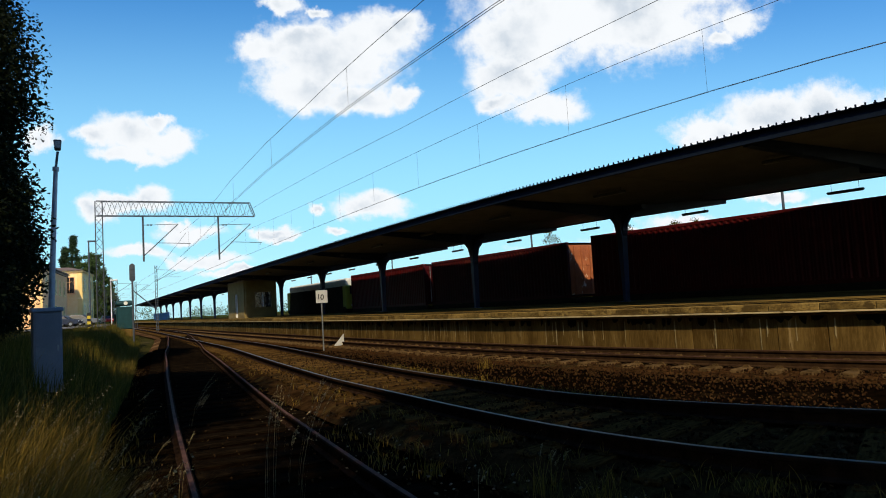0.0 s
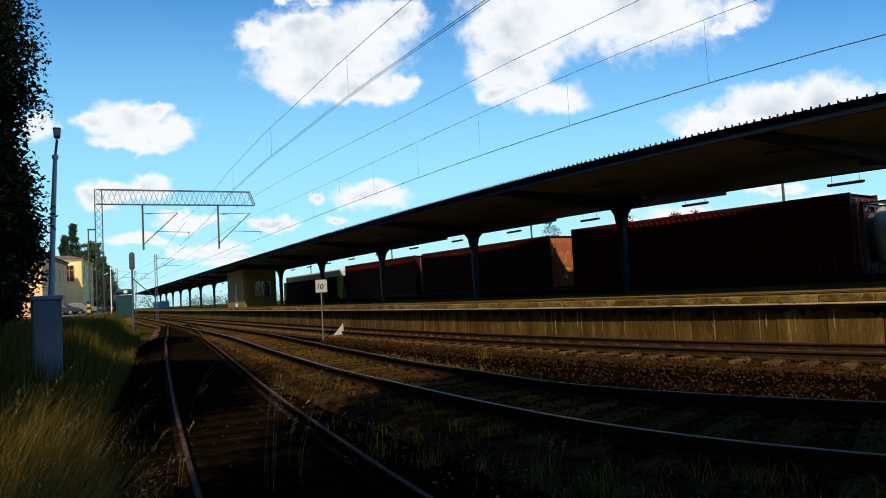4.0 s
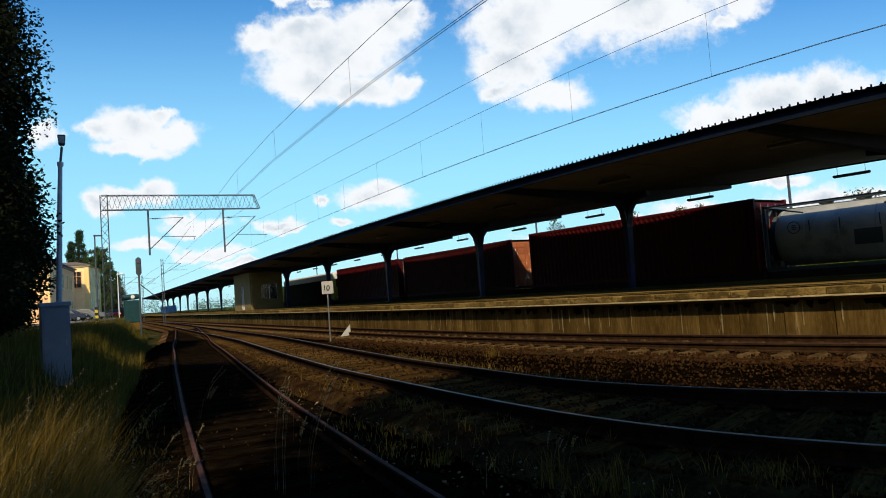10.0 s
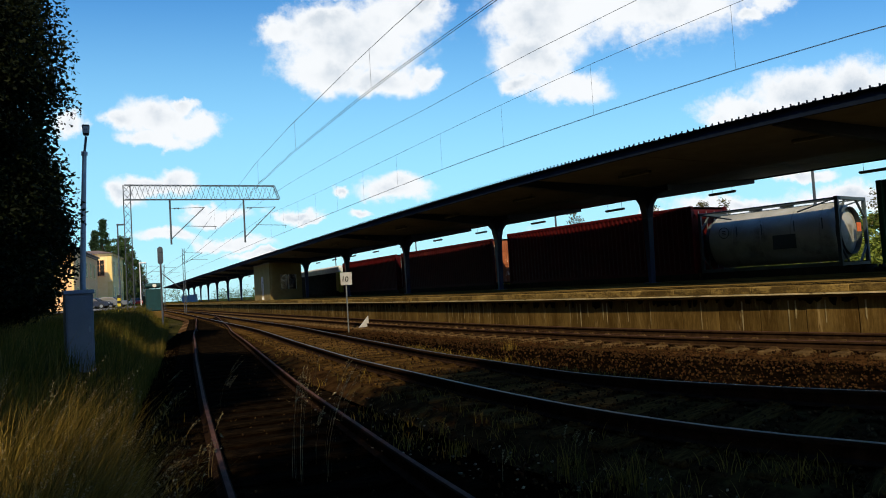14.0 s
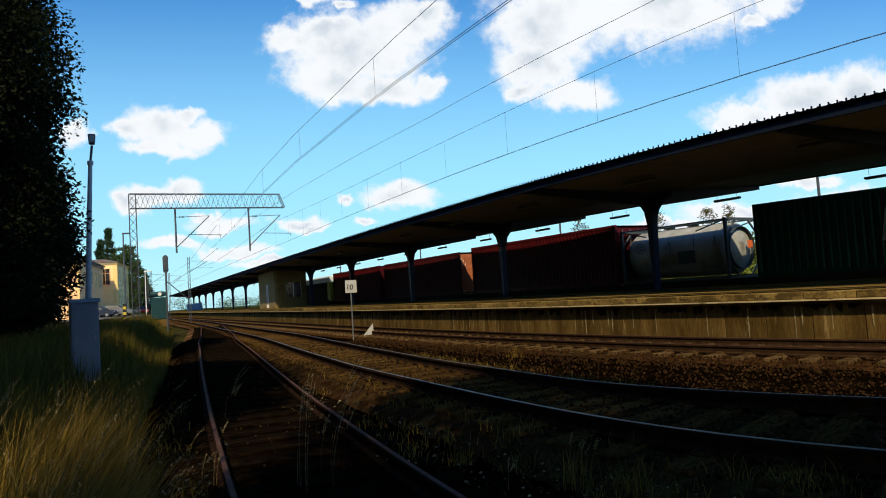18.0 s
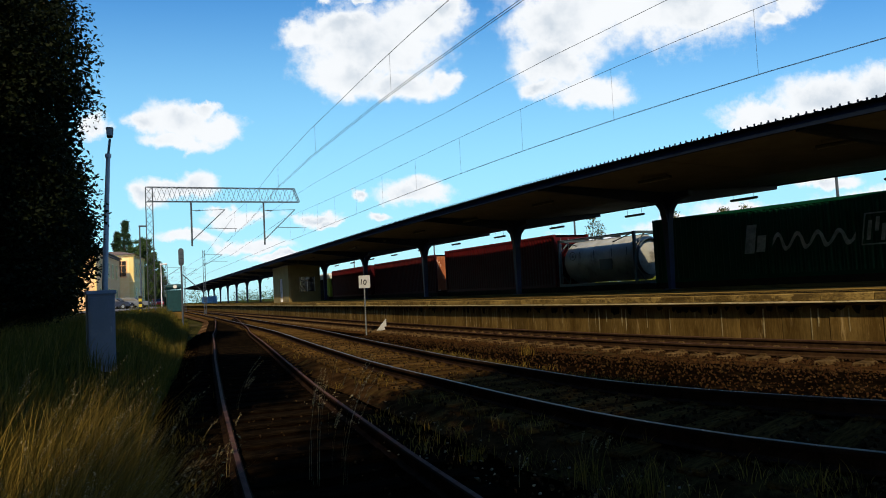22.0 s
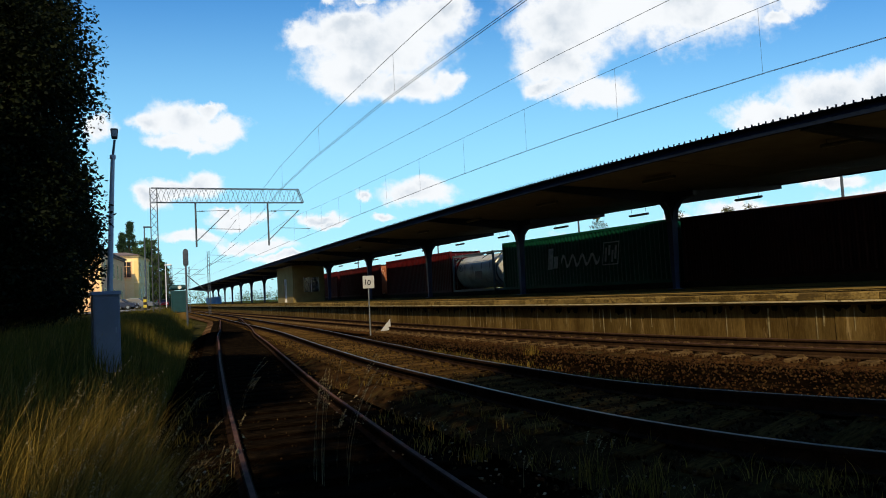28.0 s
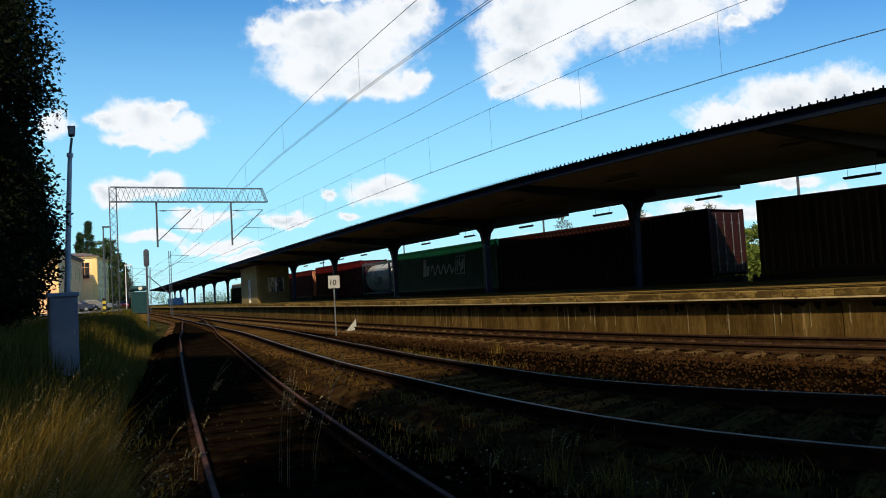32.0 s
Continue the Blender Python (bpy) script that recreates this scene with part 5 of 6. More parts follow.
def car(x, y, heading, paint, label):
    ob = thing("parked_car", label, "car", pose(x, y, 1.0, 0, 0, heading), group="parked cars")
    bm = bmesh.new()
    # body outline along the length, extruded across and pulled in at the glass
    prof = [(-2.1, .35), (-2.15, .7), (-1.75, .88), (-.95, .95), (-.35, 1.40), (.75, 1.45), (1.55, 1.02), (2.05, .92), (2.12, .5), (2.05, .35)]
    rings = []
    for w in (-.86, -.84, .84, .86):
        k = .80 if abs(w) > .85 else 1.0
        rings.append([bm.verts.new((w * (0.84 if z > 1.1 else 1.0), yy, z * (1.0 if k == 1 else .985))) for yy, z in prof])
    for a, b in zip(rings, rings[1:]):
        for i in range(len(prof)):
            j = (i + 1) % len(prof)
            bm.faces.new((a[i], a[j], b[j], b[i]))
    bm.faces.new(rings[0])
    bm.faces.new(rings[-1][::-1])
    body = part("body", bm, paint, ob)
    for s in (-1, 1):
        bm = bmesh.new()
        pts = [(-.75, 1.0), (-.30, 1.33), (.68, 1.37), (1.25, 1.05)]
        f = [bm.verts.new((s * (.88 if z < 1.1 else .745), yy, z)) for yy, z in pts]
        f2 = [bm.verts.new((s * (.84 if z < 1.1 else .71), yy, z)) for yy, z in pts]
        bm.faces.new(f)
        bm.faces.new(f2[::-1])
        for i in range(4):
            bm.faces.new((f[i], f[(i + 1) % 4], f2[(i + 1) % 4], f2[i]))
        part("side_window", bm, M["car_glass"], ob)
        for yy in (-1.3, 1.3):
            bm = bmesh.new()
            rod(bm, (s * .66, yy, .32), (s * .88, yy, .32), .32, seg=18)
            w = part("wheel", bm, M["tyre"], ob)
            bm = bmesh.new()
            rod(bm, (s * .87, yy, .32), (s * .893, yy, .32), .19, seg=14)
            part("rim", bm, M["galv"], w)
        bm = bmesh.new()
        box(bm, .34, .06, .14, s * .6, -2.13, .66)
        part("headlight", bm, M["white"], ob)
    bm = bmesh.new()
    vs = [bm.verts.new(v) for v in ((-.72, -1.02, .97), (.72, -1.02, .97), (.64, -.42, 1.39), (-.64, -.42, 1.39))]
    r = bmesh.ops.extrude_face_region(bm, geom=[bm.faces.new(vs)])
    for v in [e for e in r["geom"] if isinstance(e, bmesh.types.BMVert)]:
        v.co += Vector((0, -.02, .015))
    part("windscreen", bm, M["car_glass"], ob)
    return ob


PAINTS = [mat("silver_car_paint", (.10, .11, .12), (.14, .15, .16), 2, 30, .55, .1, bump=0), mat("dark_car_paint", (.018, .024, .045), (.026, .034, .06), 2, 30, .25, .2, bump=0),
          mat("red_car_paint", (.42, .02, .02), (.48, .03, .03), 2, 30, .3, .1, bump=0)]
car(-3.0, 103, 75, PAINTS[1], "dark blue hatchback parked beside the station")
car(-1.9, 99, 72, PAINTS[1], "dark blue saloon parked beside the station")
car(-1.0, 106, 80, PAINTS[1], "dark car parked on the forecourt")
car(.1, 100, 78, PAINTS[0], "silver car parked on the forecourt")
car(4.7, 150, 8, PAINTS[2], "small red car parked near the tracks")
car(-2.6, 112, 80, PAINTS[0], "pale car parked by the station wall")


def striped_post(x, y):
    ob = thing("striped_bollard", "yellow and black striped warning post", "bollard", pose(x, y, ground_z(x, y) - .05))
    for i in range(7):
        bm = bmesh.new()
        box(bm, .22, .22, .2, 0, 0, .1 + i * .2)
        part("stripe", bm, M["yellow"] if i % 2 else M["black"], ob)


striped_post(.62, 56)


def pole(x, y, h, r, material, label, name="lamp_post"):
    ob = thing(name, label, "lamp post", pose(x, y, ground_z(x, y) - .05))
    bm = bmesh.new()
    rod(bm, (0, 0, 0), (0, 0, h), r, r * .7, 10)
    part("post", bm, material, ob)
    bm = bmesh.new()
    box(bm, .7, .25, .14, .25, 0, h)
    bevel(bm, .03)
    part("lamp_head", bm, material, ob)


pole(.95, 75, 8.3, .09, M["mast"], "slim distant yard lamp post")
pole(2.9, 78, 4.6, .055, M["white"], "white post with a small lamp")


# ---------------------------------------------------------------- plants
def leaf_mesh(name, centres, per, spread, size, material, seed, squash=1.0):
    """A mesh of many small folded leaves scattered round the centres."""
    g = np.random.RandomState(seed)
    c = np.repeat(np.array([tuple(q) for q in centres]), per, axis=0)
    n = len(c)
    p = c + np.clip(g.normal(size=(n, 3)), -1.9, 1.9) * np.array([spread, spread, spread * squash])
    d = g.uniform(-1, 1, (n, 3)) * np.array([1, 1, .7]) + np.array([0, 0, -.2])
    d /= np.linalg.norm(d, axis=1, keepdims=True) + 1e-6
    w = np.cross(d, g.uniform(-1, 1, (n, 3)))
    w /= np.linalg.norm(w, axis=1, keepdims=True) + 1e-6
    L = (size * g.uniform(.6, 1.3, n))[:, None]
    up = np.cross(d, w) * L * .12
    v = np.stack([p, p + d * L * .5 + w * L * .30 + up, p + d * L, p + d * L * .5 - w * L * .30 + up], 1).reshape(-1, 3)
    k = np.arange(n)[:, None] * 4
    f = np.concatenate([k + np.array([[0, 1, 2]]), k + np.array([[0, 2, 3]])], 1).reshape(-1)
    me = bpy.data.meshes.new(name)
    me.vertices.add(len(v))
    me.vertices.foreach_set("co", v.astype(np.float32).ravel())
    me.loops.add(len(f))
    me.loops.foreach_set("vertex_index", f.astype(np.int32))
    me.polygons.add(len(f) // 3)
    me.polygons.foreach_set("loop_start", np.arange(0, len(f), 3, dtype=np.int32))
    me.update(calc_edges=True)
    me.materials.append(material)
    return me


def tree(x, y, h, rad, name, label, leaf, seed, clumps=220, per=60, size=.24, base=.28, shape="round", trunk_r=.24, group=""):
    rng = random.Random(seed)
    z = ground_z(x, y) - .1
    ob = thing(name, label, "tree", pose(x, y, z), group=group)
    bm = bmesh.new()
    top = h * .8
    p = Vector((0, 0, 0))
    pts = [p]
    for i in range(6):
        p = p + Vector((rng.uniform(-.12, .12), rng.uniform(-.12, .12), top / 6))
        pts.append(p)
    for i in range(6):
        rod(bm, pts[i], pts[i + 1], trunk_r * (1 - i / 7), trunk_r * (1 - (i + 1) / 7), 9)
    part("trunk", bm, M["bark"], ob)
    centres = []
    bm = bmesh.new()
    for k in range(clumps):
        t = rng.random()
        zz = h * (base + (1 - base) * t)
        if shape == "cone":
            r = rad * (1 - t) ** .8 + .12
        elif shape == "column":
            r = rad * (math.sin(math.pi * min(max(t * .92 + .06, 0), 1)) ** .55)
        else:
            r = rad * math.sqrt(max(1 - (2 * t - .75) ** 2 / 1.7, .03))
        a = rng.uniform(0, 2 * math.pi)
        rr = r * math.sqrt(rng.uniform(.25, 1.0)) * (1 + .22 * noise.noise((math.cos(a) * 2 + seed, math.sin(a) * 2, zz * .6)))
        c = Vector((rr * math.cos(a), rr * math.sin(a), zz + rng.uniform(-.2, .2)))
        centres.append(c)
        if k % 6 == 0:
            s = pts[min(5, int(6 * max(0, (zz - .6) / top)))]
            rod(bm, s, c, trunk_r * .22, trunk_r * .06, 5)
    part("branching", bm, M["bark"], ob)
    part("crown", leaf_mesh("crown", centres, per, max(.16, rad * (.09 if shape == "round" else .11)), size, leaf, seed, .75), None, ob)
    return ob


G1 = "yard trees"
T1 = tree(-5.3, 22.0, 15.5, 4.1, "chestnut_tree", "dense dark chestnut tree beside the yard", M["leaf_shaded"], 1, 1100, 260, .125, .10, trunk_r=.30, group=G1)
tree(-6.4, 29.0, 13.0, 4.5, "chestnut_tree", "dense dark chestnut tree beside the yard", M["leaf_shaded"], 2, 600, 160, .20, .12, trunk_r=.28, group=G1)
tree(-5.6, 37.0, 9.5, 4.0, "chestnut_tree", "dense dark chestnut tree beside the yard", M["leaf_shaded"], 3, 500, 150, .20, .12, trunk_r=.26, group=G1)
tree(-9.5, 15.0, 14.0, 4.6, "chestnut_tree", "tall dark chestnut tree beside the yard", M["leaf_shaded"], 4, 400, 140, .22, .14, trunk_r=.3, group=G1)
T5 = tree(-9.0, 46.0, 14.0, 4.4, "chestnut_tree", "dark chestnut tree at the back of the yard", M["leaf_shaded"], 5, 300, 110, .26, .15, trunk_r=.26, group=G1)
tree(-12.0, 26.0, 13.0, 5.0, "chestnut_tree", "dark chestnut tree deep in the yard", M["leaf_shaded"], 6, 300, 110, .26, .15, trunk_r=.3, group=G1)
# out of view: this copy and the next tree are added to cast shade
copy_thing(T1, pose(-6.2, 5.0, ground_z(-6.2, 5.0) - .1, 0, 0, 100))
tree(-.8, -3.4, 13.5, 3.3, "chestnut_tree", "unseen high-crowned chestnut tree added to shade the near tracks", M["leaf_shaded"], 11, 340, 105, .18, .33, trunk_r=.24, group=G1)
# more unseen copies, added behind and beside the camera to block light
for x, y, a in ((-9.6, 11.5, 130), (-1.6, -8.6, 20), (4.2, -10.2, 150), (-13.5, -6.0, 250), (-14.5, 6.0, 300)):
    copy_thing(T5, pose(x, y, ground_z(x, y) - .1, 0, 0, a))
tree(-.8, 176.0, 19.8, 2.5, "conifer_tree", "tall pointed dark conifer behind the station", M["leaf_pine"], 7, 200, 60, .4, .05, "cone", group="far trees")
tree(-2.6, 180.0, 17.5, 2.5, "conifer_tree", "pointed dark conifer behind the station", M["leaf_pine"], 8, 150, 60, .4, .05, "cone", group="far trees")
for i, (x, y, h, r) in enumerate(((1.6, 166, 14.5, 2.6), (3.2, 170, 15.8, 2.4), (4.6, 166, 13.2, 2.3), (6.0, 180, 9.5, 2.6))):
    tree(x, y, h, r, "poplar_tree", "grey-green poplar behind the station", M["leaf_mid"], 20 + i, 150, 60, .36, .04, "column", group="far trees")
for i, (az, dist, top, r, shape) in enumerate(((36.0, 60, 7.3, 1.0, "cone"), (36.5, 62, 6.6, .8, "cone"), (41.8, 60, 7.1, .7, "cone"), (42.3, 61, 6.8, .6, "cone"), (45.8, 60, 6.9, 1.0, "column"), (47.3, 58, 6.7, .9, "cone"),
                                               (50.2, 47, 3.9, 2.2, "round"), (45.0, 46, 3.8, 2.0, "round"), (58.0, 47, 5.7, 1.5, "column"), (59.3, 45, 4.6, 1.8, "round"), (61.0, 46, 5.2, 1.6, "column"),
                                               (56.6, 50, 4.0, 1.8, "round"), (66.0, 45, 5.0, 1.8, "round"))):
    x, y = dist * math.sin(radians(az)), dist * math.cos(radians(az))
    tree(x, y, top - ground_z(x, y), r, "birch_tree", "thin young tree behind the railway", M["leaf_light"] if shape == "round" else M["leaf_olive"], 40 + i, 110 if shape == "round" else 60, 40 if shape == "round" else 20, .22 if shape == "round" else .16, .08, shape, trunk_r=.09, group="trees behind the line")



def hedge():
    rng = random.Random(5)
    cs = []
    for k in range(420):
        y = rng.uniform(-5, 62)
        x = rear(max(y, 0)) + 8.0 + rng.uniform(-1.2, 3.0)
        cs.append((x, y, ground_z(x, y) + rng.uniform(0, 2.1 if y < 50 else 1.2)))
    for k in range(420):
        az, d = radians(rng.uniform(42, 62)), rng.uniform(40, 47)
        x, y = d * math.sin(az), d * math.cos(az)
        cs.append((x, y, ground_z(x, y) + rng.uniform(0, 3.4) * (.75 + .35 * noise.noise((az * 30, 0, 4.0)))))
    tagged(new("bushes", leaf_mesh("bushes", cs, 70, .4, .2, M["leaf_light"], 5, .8)), "bright green bushes along the far side of the line", "bushes", kind="stuff")
    cs = []
    for k in range(700):
        a = rng.uniform(-60, 60)
        d = rng.uniform(300, 460)
        cs.append((d * math.sin(radians(a)), d * math.cos(radians(a)), rng.uniform(0, 5 + 3 * noise.noise((a * .2, 0, 0)))))
    tagged(new("far_woods", leaf_mesh("far_woods", cs, 90, 2.0, .6, M["leaf_mid"], 6, .8)), "dim line of distant woods on the horizon", "woods", kind="stuff")
    # dark leaf mass added to fill the shade and hide the building behind
    cs = []
    for k in range(900):
        y = rng.uniform(36, 72)
        x = rng.uniform(-18, -3.7 - (y - 36) * .02)
        cs.append((x, y, ground_z(x, y) + rng.uniform(0, 2.8)))
    tagged(new("shade_fill_shrubs", leaf_mesh("shade_fill_shrubs", cs, 90, .4, .2, M["leaf_shaded"], 9, .8)), "dark shrubs added as shade fill under the yard trees", "shrubs", kind="stuff")


hedge()


def blade(V, F, base, h, lean, w, rng, seg=3):
    side = Vector((-lean.y, lean.x, 0))
    side = side.normalized() * w if side.length > 1e-4 else Vector((w, 0, 0))
    i = len(V)
    for k in range(seg):
        t = k / seg
        p = base + Vector((lean.x * t * t, lean.y * t * t, h * t * (1 - .12 * t)))
        V += [p - side * (1 - t * .7), p + side * (1 - t * .7)]
    V.append(base + Vector((lean.x, lean.y, h * .86)))
    for k in range(seg - 1):
        a = i + 2 * k
        F.append((a, a + 1, a + 3, a + 2))
    a = i + 2 * (seg - 1)
    F.append((a, a + 1, a + 2))


def grass_patch(name, label, n, place, height, leaf, seed, w=.004, lean=.25, seg=3):
    rng = random.Random(seed)
    V, F = [], []
    made = 0
    while made < n:
        q = place(rng)
        made += 1
        if q is None:
            continue
        x, y = q[:2]
        k = q[2] if len(q) > 2 else 1.0
        h = height * k * rng.uniform(.45, 1.1)
        a = rng.gauss(.6, 1.1)
        le = h * lean * rng.uniform(.2, 1.6)
        blade(V, F, Vector((x, y, ground_z(x, y) - .02)), h, Vector((math.cos(a) * le, math.sin(a) * le, 0)), w, rng, seg)
    return tagged(new(name, data_mesh(name, V, F, leaf)), label, "grass", kind="stuff")


def tuft_place(x0, x1, y0, y1, seed, density=0.0):
    def f(rng):
        x, y = rng.uniform(x0, x1), rng.uniform(y0, y1)
        return (x, y, .8 + .5 * noise.noise((x * .9, y * .9, seed))) if noise.noise((x * .7, y * .7, seed)) > density - .5 else None
    return f


def verge(y0, y1, depth, seed):
    def f(rng):
        y = y0 + (y1 - y0) * rng.random() ** 1.3
        e = float(np.interp(y, [0, 6, 12, 20, 30, 45, 60], [-.30, -.20, .35, 1.15, 1.95, 3.1, 4.0]))
        x = e - depth * rng.random() ** 1.2
        return (x, y, .75 + .5 * noise.noise((x * .8, y * .5, seed)))
    return f


# tall dry grass close to the camera, green verge behind it
def dry_clump():
    """Arching straw stems with feathery heads, thickest to the left of the siding."""
    rng = random.Random(31)
    V, F, heads = [], [], []
    for k in range(11000):
        y = rng.uniform(2.6, 6.5)
        a = radians(rng.gauss(-3.6, 2.6))
        if a > radians(1.2):
            continue
        x = math.tan(a) * y - .10
        h = rng.uniform(.55, 1.36) * (.8 + .35 * noise.noise((x * 2.0, y * 1.2, 1.0)) + .1)
        t = rng.gauss(-.1, .8)
        le = h * rng.uniform(.15, .62)
        b = Vector((x, y, ground_z(x, y) - .02))
        d = Vector((math.cos(t) * le, math.sin(t) * le, 0))
        blade(V, F, b, h, d, rng.uniform(.0016, .0036), rng, 5)
        if h > .62 and rng.random() < .022:
            for q in range(9):
                u = .78 + .22 * q / 9
                heads.append(b + Vector((d.x * u * u, d.y * u * u, h * u * (1 - .12 * u))))
    tagged(new("tall_dry_grass", data_mesh("tall_dry_grass", V, F, M["grass_dry"])), "tall dry golden grass beside the siding", "grass", kind="stuff")
    tagged(new("grass_panicles", leaf_mesh("grass_panicles", heads, 4, .004, .011, M["seed"], 3, 1.6)), "feathery seed heads over the dry grass", "grass", kind="stuff")


dry_clump()
grass_patch("near_green_grass", "green grass under the dry stems", 2500, lambda rng: (rng.uniform(-1.1, .25), rng.uniform(2.8, 8.5)), .40, M["grass_green"], 15, .004, .45)
grass_patch("verge_grass", "long green and straw grass on the verge", 24000, verge(6.5, 60, 4.2, 3.0), .85, M["grass_green"], 12, .007, .35)
grass_patch("straw_grass", "straw-coloured grass mixed into the verge", 6500, verge(7, 40, 5.0, 5.0), .95, M["grass_dry"], 13, .005, .4)
# paler straw colour makes up for missing light under the trees
grass_patch("yard_grass", "rough brown grass under the yard trees, painted lighter", 9000, tuft_place(-14, -2, 8, 60, 2.0), .4, M["grass_dry"], 14, .010, .3)


def weeds():
    rng = random.Random(21)
    V, F, SV = [], [], []
    spots = []
    for k in range(36):
        y = rng.uniform(3.0, 26)
        spots.append((rng.choice((rng.uniform(.1, .6), rng.uniform(2.7, 4.0))) + (y - 5) * .05, y, .16, 14))
    for k in range(240):
        y = rng.uniform(2.4, 16)
        spots.append((line_x(LINE2, y) + rng.gauss(1.35, .18), y, .10, 14))
    for k in range(240):
        y = rng.uniform(2.4, 18)
        spots.append((line_x(LINE2, y) + rng.uniform(-.6, .6), y, .06, 12))
    for k in range(60):
        y = rng.uniform(2.6, 9)
        spots.append((line_x(LINE2, y) - rng.uniform(1.0, 2.4), y, .13, 18))
    for x, y, hm, n in spots:
        for j in range(rng.randint(n // 2, n)):
            a = rng.uniform(0, 6.28)
            h = rng.uniform(.4, 1.4) * hm
            blade(V, F, Vector((x + rng.gauss(0, .10), y + rng.gauss(0, .10), (-.24 if x < line_x(LINE2, y) - 1.6 else -.12) + .02)), h, Vector((math.cos(a), math.sin(a), 0)) * h * .7, .004, rng)
    for x, y, h in ((3.39, 4.9, .35), (3.44, 4.33, .31), (3.83, 7.21, .18), (4.44, 4.07, .18), (6.4, 4.5, .23), (8.47, 14.54, .31), (6.41, 4.13, .17), (4.24, 3.64, .25), (4.46, 3.36, .25),
                    (4.83, 16.63, .38), (4.43, 10.34, .21), (4.24, 7.01, .18), (2.97, 6.21, .15), (4.13, 4.24, .18)):
        for j in range(70):
            a = rng.uniform(0, 6.28)
            q = h * rng.uniform(.35, 1.1)
            blade(V, F, Vector((x + rng.gauss(0, .09), y + rng.gauss(0, .09), -.26)), q + .05, Vector((math.cos(a), math.sin(a), 0)) * q * rng.uniform(.1, .6), .0035, rng)
    tagged(new("ballast_weeds", data_mesh("ballast_weeds", V, F, M["weed"])), "small weeds and grass tufts in the ballast", "weeds", kind="stuff")
    # single seeding stems between the rails
    V = []
    F = []
    for x, y, h, dx in ((1.47, 6.44, 1.11, .07), (1.47, 6.26, 1.23, .08), (1.49, 6.28, 1.2, .12), (2.12, 8.32, 1.09, .19), (1.79, 6.96, .71, .08), (1.81, 6.67, 1.2, .33), (1.71, 6.27, 1.14, .35),
                        (1.68, 6.08, .95, .21), (2.62, 9.2, 1.09, .4), (1.4, 11.07, .94, .43), (1.45, 11.14, .71, .25), (1.5, 11.22, .62, .16), (1.0, 8.4, .5, .14), (.61, 11.04, .39, .18),
                        (.79, 13.16, .63, .32), (.72, 8.9, .4, .23), (.66, 7.17, .4, .1), (.78, 7.08, .45, .07), (.23, 7.09, .32, .34), (3.65, 5.28, .42, .09), (3.73, 5.48, .41, .11),
                        (3.83, 5.39, .41, .12), (2.99, 5.39, .28, .07), (4.62, 5.22, .24, .05)):
        for r in range(2):
            hh = h * rng.uniform(.88, 1.04)
            le = Vector((dx + rng.gauss(0, .03), rng.gauss(0, .06), 0))
            b = Vector((x + rng.gauss(0, .02), y + rng.gauss(0, .03), max(ground_z(x, y), -.34)))
            blade(V, F, b, hh, le, .0024, rng, 6)
            n = 22 if h > .5 else 12
            for q in range(n):
                t = .70 + .30 * q / n
                SV.append(b + Vector((le.x * t * t, le.y * t * t, hh * t * (1 - .12 * t))))
    tagged(new("seed_stems", data_mesh("seed_stems", V, F, M["seed"])), "thin dry grass stems between the rails", "grass", kind="stuff")
    tagged(new("seed_heads", leaf_mesh("seed_heads", SV, 3, .004, .011, M["seed"], 8, 1.5)), "pale fluffy seed heads of dry grass", "grass", kind="stuff")


weeds()


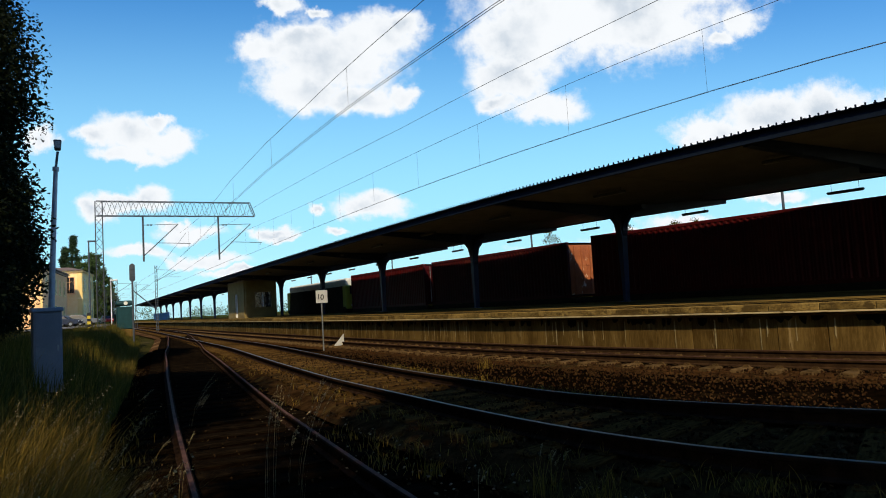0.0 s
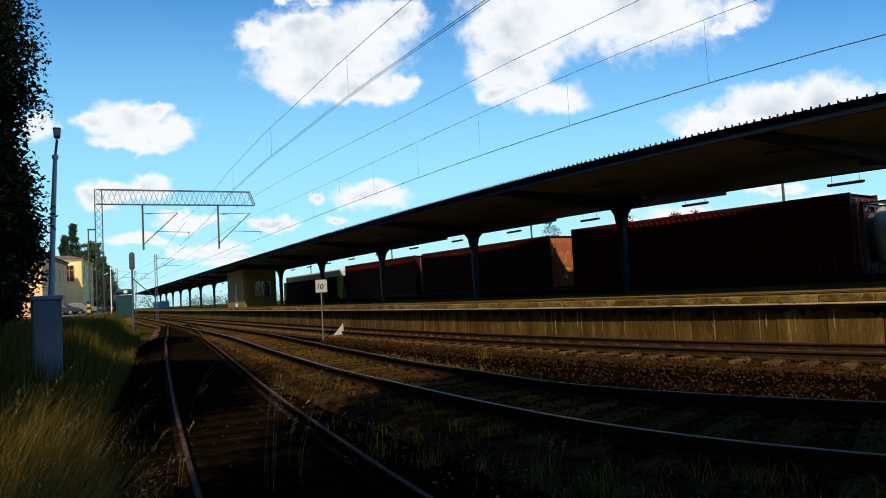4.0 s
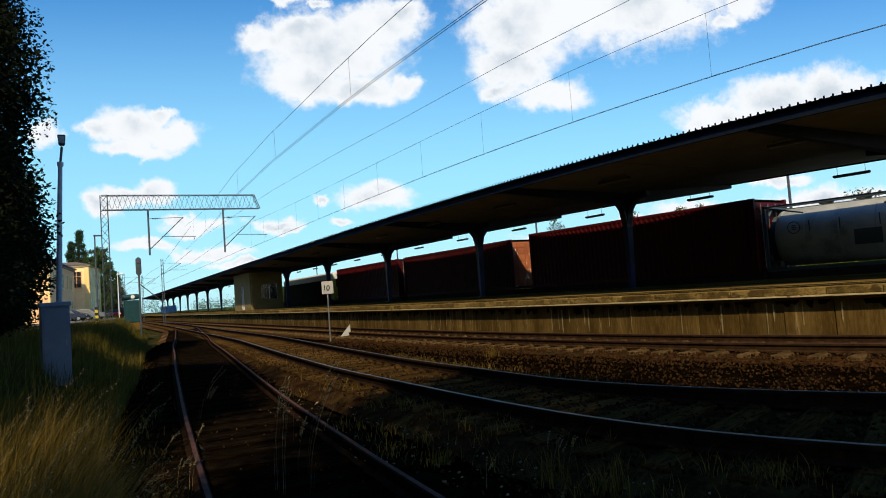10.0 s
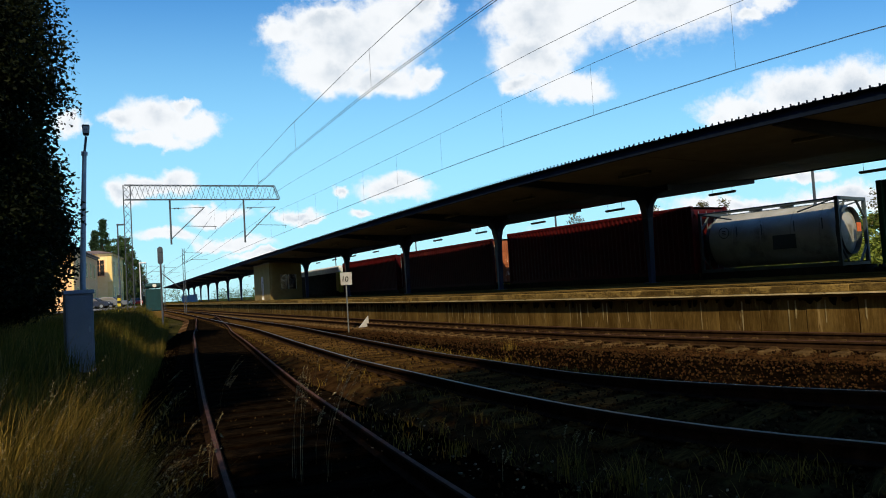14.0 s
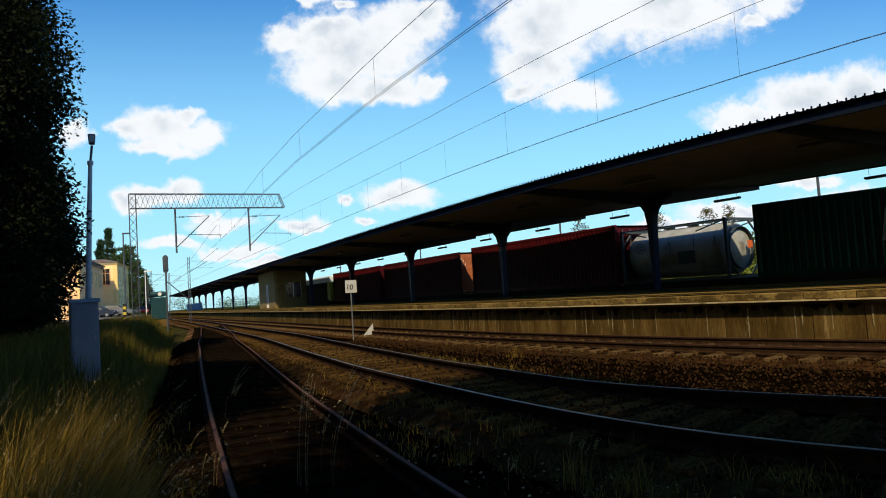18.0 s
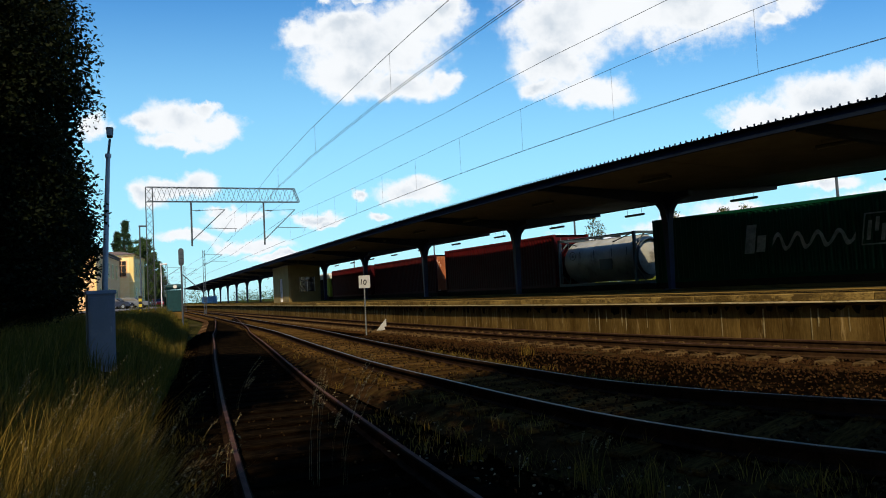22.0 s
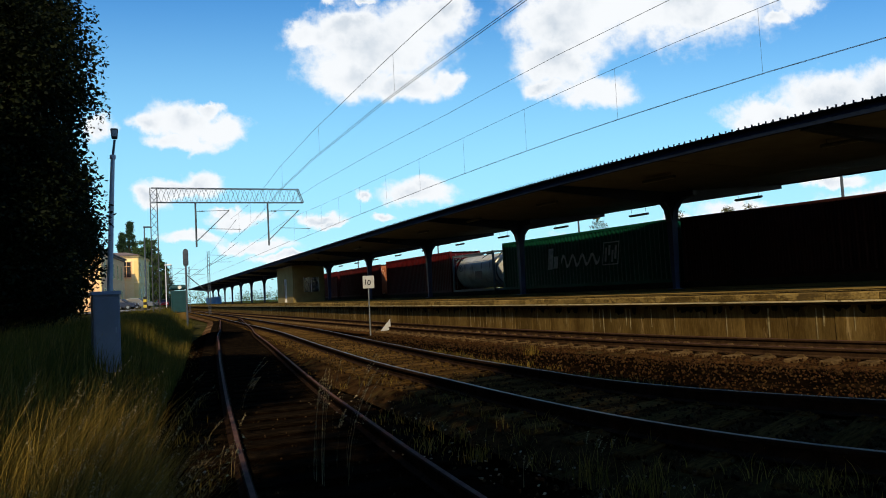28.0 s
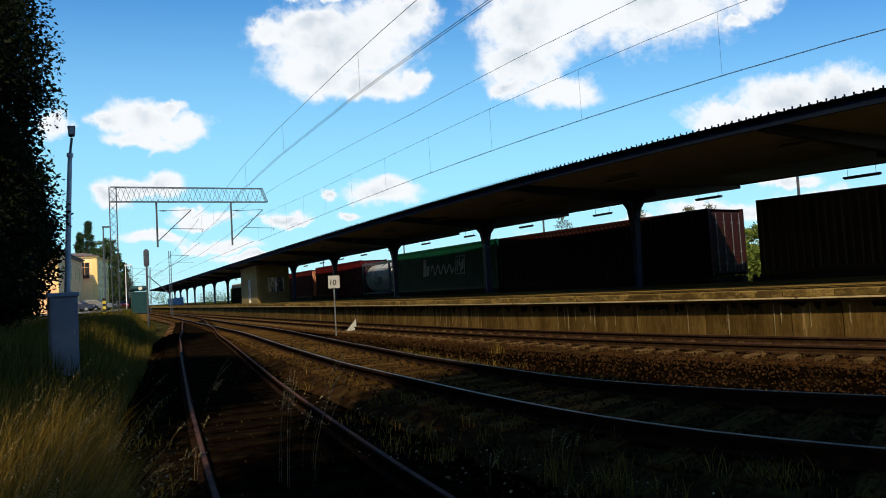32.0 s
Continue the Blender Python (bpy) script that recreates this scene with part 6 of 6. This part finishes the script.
def loose_stones():
    """Ballast stones lying near the camera."""
    rng = random.Random(3)
    ico = bmesh.new()
    bmesh.ops.create_icosphere(ico, subdivisions=1, radius=1.0)
    base = [v.co.copy() for v in ico.verts]
    tris = [tuple(v.index for v in f.verts) for f in ico.faces]
    ico.free()
    V, F = [], []
    VC, FC = [], []
    for k in range(24000):
        y = 2.2 + 22 * rng.random() ** 1.6
        x = rng.uniform(.2 + y * .05, min(2.6 + y * 1.15, 10.6))
        if k > 15000:
            y = 2.5 + 24 * rng.random() ** 1.4
            x = bend(y) + rng.uniform(-2.6, .9)
        r = rng.uniform(.009, .024)
        sc = Vector((rng.uniform(.7, 1.4), rng.uniform(.7, 1.4), rng.uniform(.5, .9)))
        q = Euler((rng.uniform(0, 3), rng.uniform(0, 3), rng.uniform(0, 6))).to_matrix()
        i = len(V)
        d3, d2, d1 = abs(x - bend(y)), abs(x - float(np.interp(y, [p[1] for p in LINE2[::6]], [p[0] for p in LINE2[::6]]))), abs(x - float(np.interp(y, [p[1] for p in LINE1[::6]], [p[0] for p in LINE1[::6]])))
        d = min(d1, d2, d3)
        if d1 < 1.3 and d1 == d and rng.random() < .75:
            continue
        z = -.18 if d < 1.4 else -.18 - min((d - 1.4) * .18, .05)
        if d < 1.5 and d == d2:
            z += level_2(x - line_x(LINE2, y), y) + .02
        elif d < 1.4 and d == d1:
            z += level_1(0, y)
        # stones by the platform track get the lighter colour, others the shaded one
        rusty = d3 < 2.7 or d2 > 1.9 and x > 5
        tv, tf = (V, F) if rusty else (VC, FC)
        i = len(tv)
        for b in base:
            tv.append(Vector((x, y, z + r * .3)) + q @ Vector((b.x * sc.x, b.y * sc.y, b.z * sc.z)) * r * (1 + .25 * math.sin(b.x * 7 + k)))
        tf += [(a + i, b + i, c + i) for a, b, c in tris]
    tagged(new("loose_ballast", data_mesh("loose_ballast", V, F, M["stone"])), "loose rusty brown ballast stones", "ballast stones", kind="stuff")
    tagged(new("loose_cinders", data_mesh("loose_cinders", VC, FC, M["dark_stone"])), "loose stones round the siding, painted shade-dark", "ballast stones", kind="stuff")
    V, F = [], []
    for k in range(320):
        y = 2.4 + 9 * rng.random() ** 1.4
        x = line_x(LINE2, y) - rng.uniform(.9, 2.6)
        r = rng.uniform(.005, .015) * (1.6 if rng.random() < .06 else 1)
        i = len(V)
        for b in base:
            V.append(Vector((x, y, -.175)) + Vector((b.x * 1.2, b.y, b.z * .7)) * r * (1 + .3 * math.sin(b.x * 7 + b.y * 5 + k)))
        F += [(a + i, b + i, c + i) for a, b, c in tris]
    tagged(new("pale_stones", data_mesh("pale_stones", V, F, M["pale_stone"])), "scattered pale limestone chips in the cinders", "stones", kind="stuff")


loose_stones()


def motions():
    for ob, u, z in moving:
        walk(ob, [(t, train_pose(u, h, z)) for t, h in HEAD])


motions()
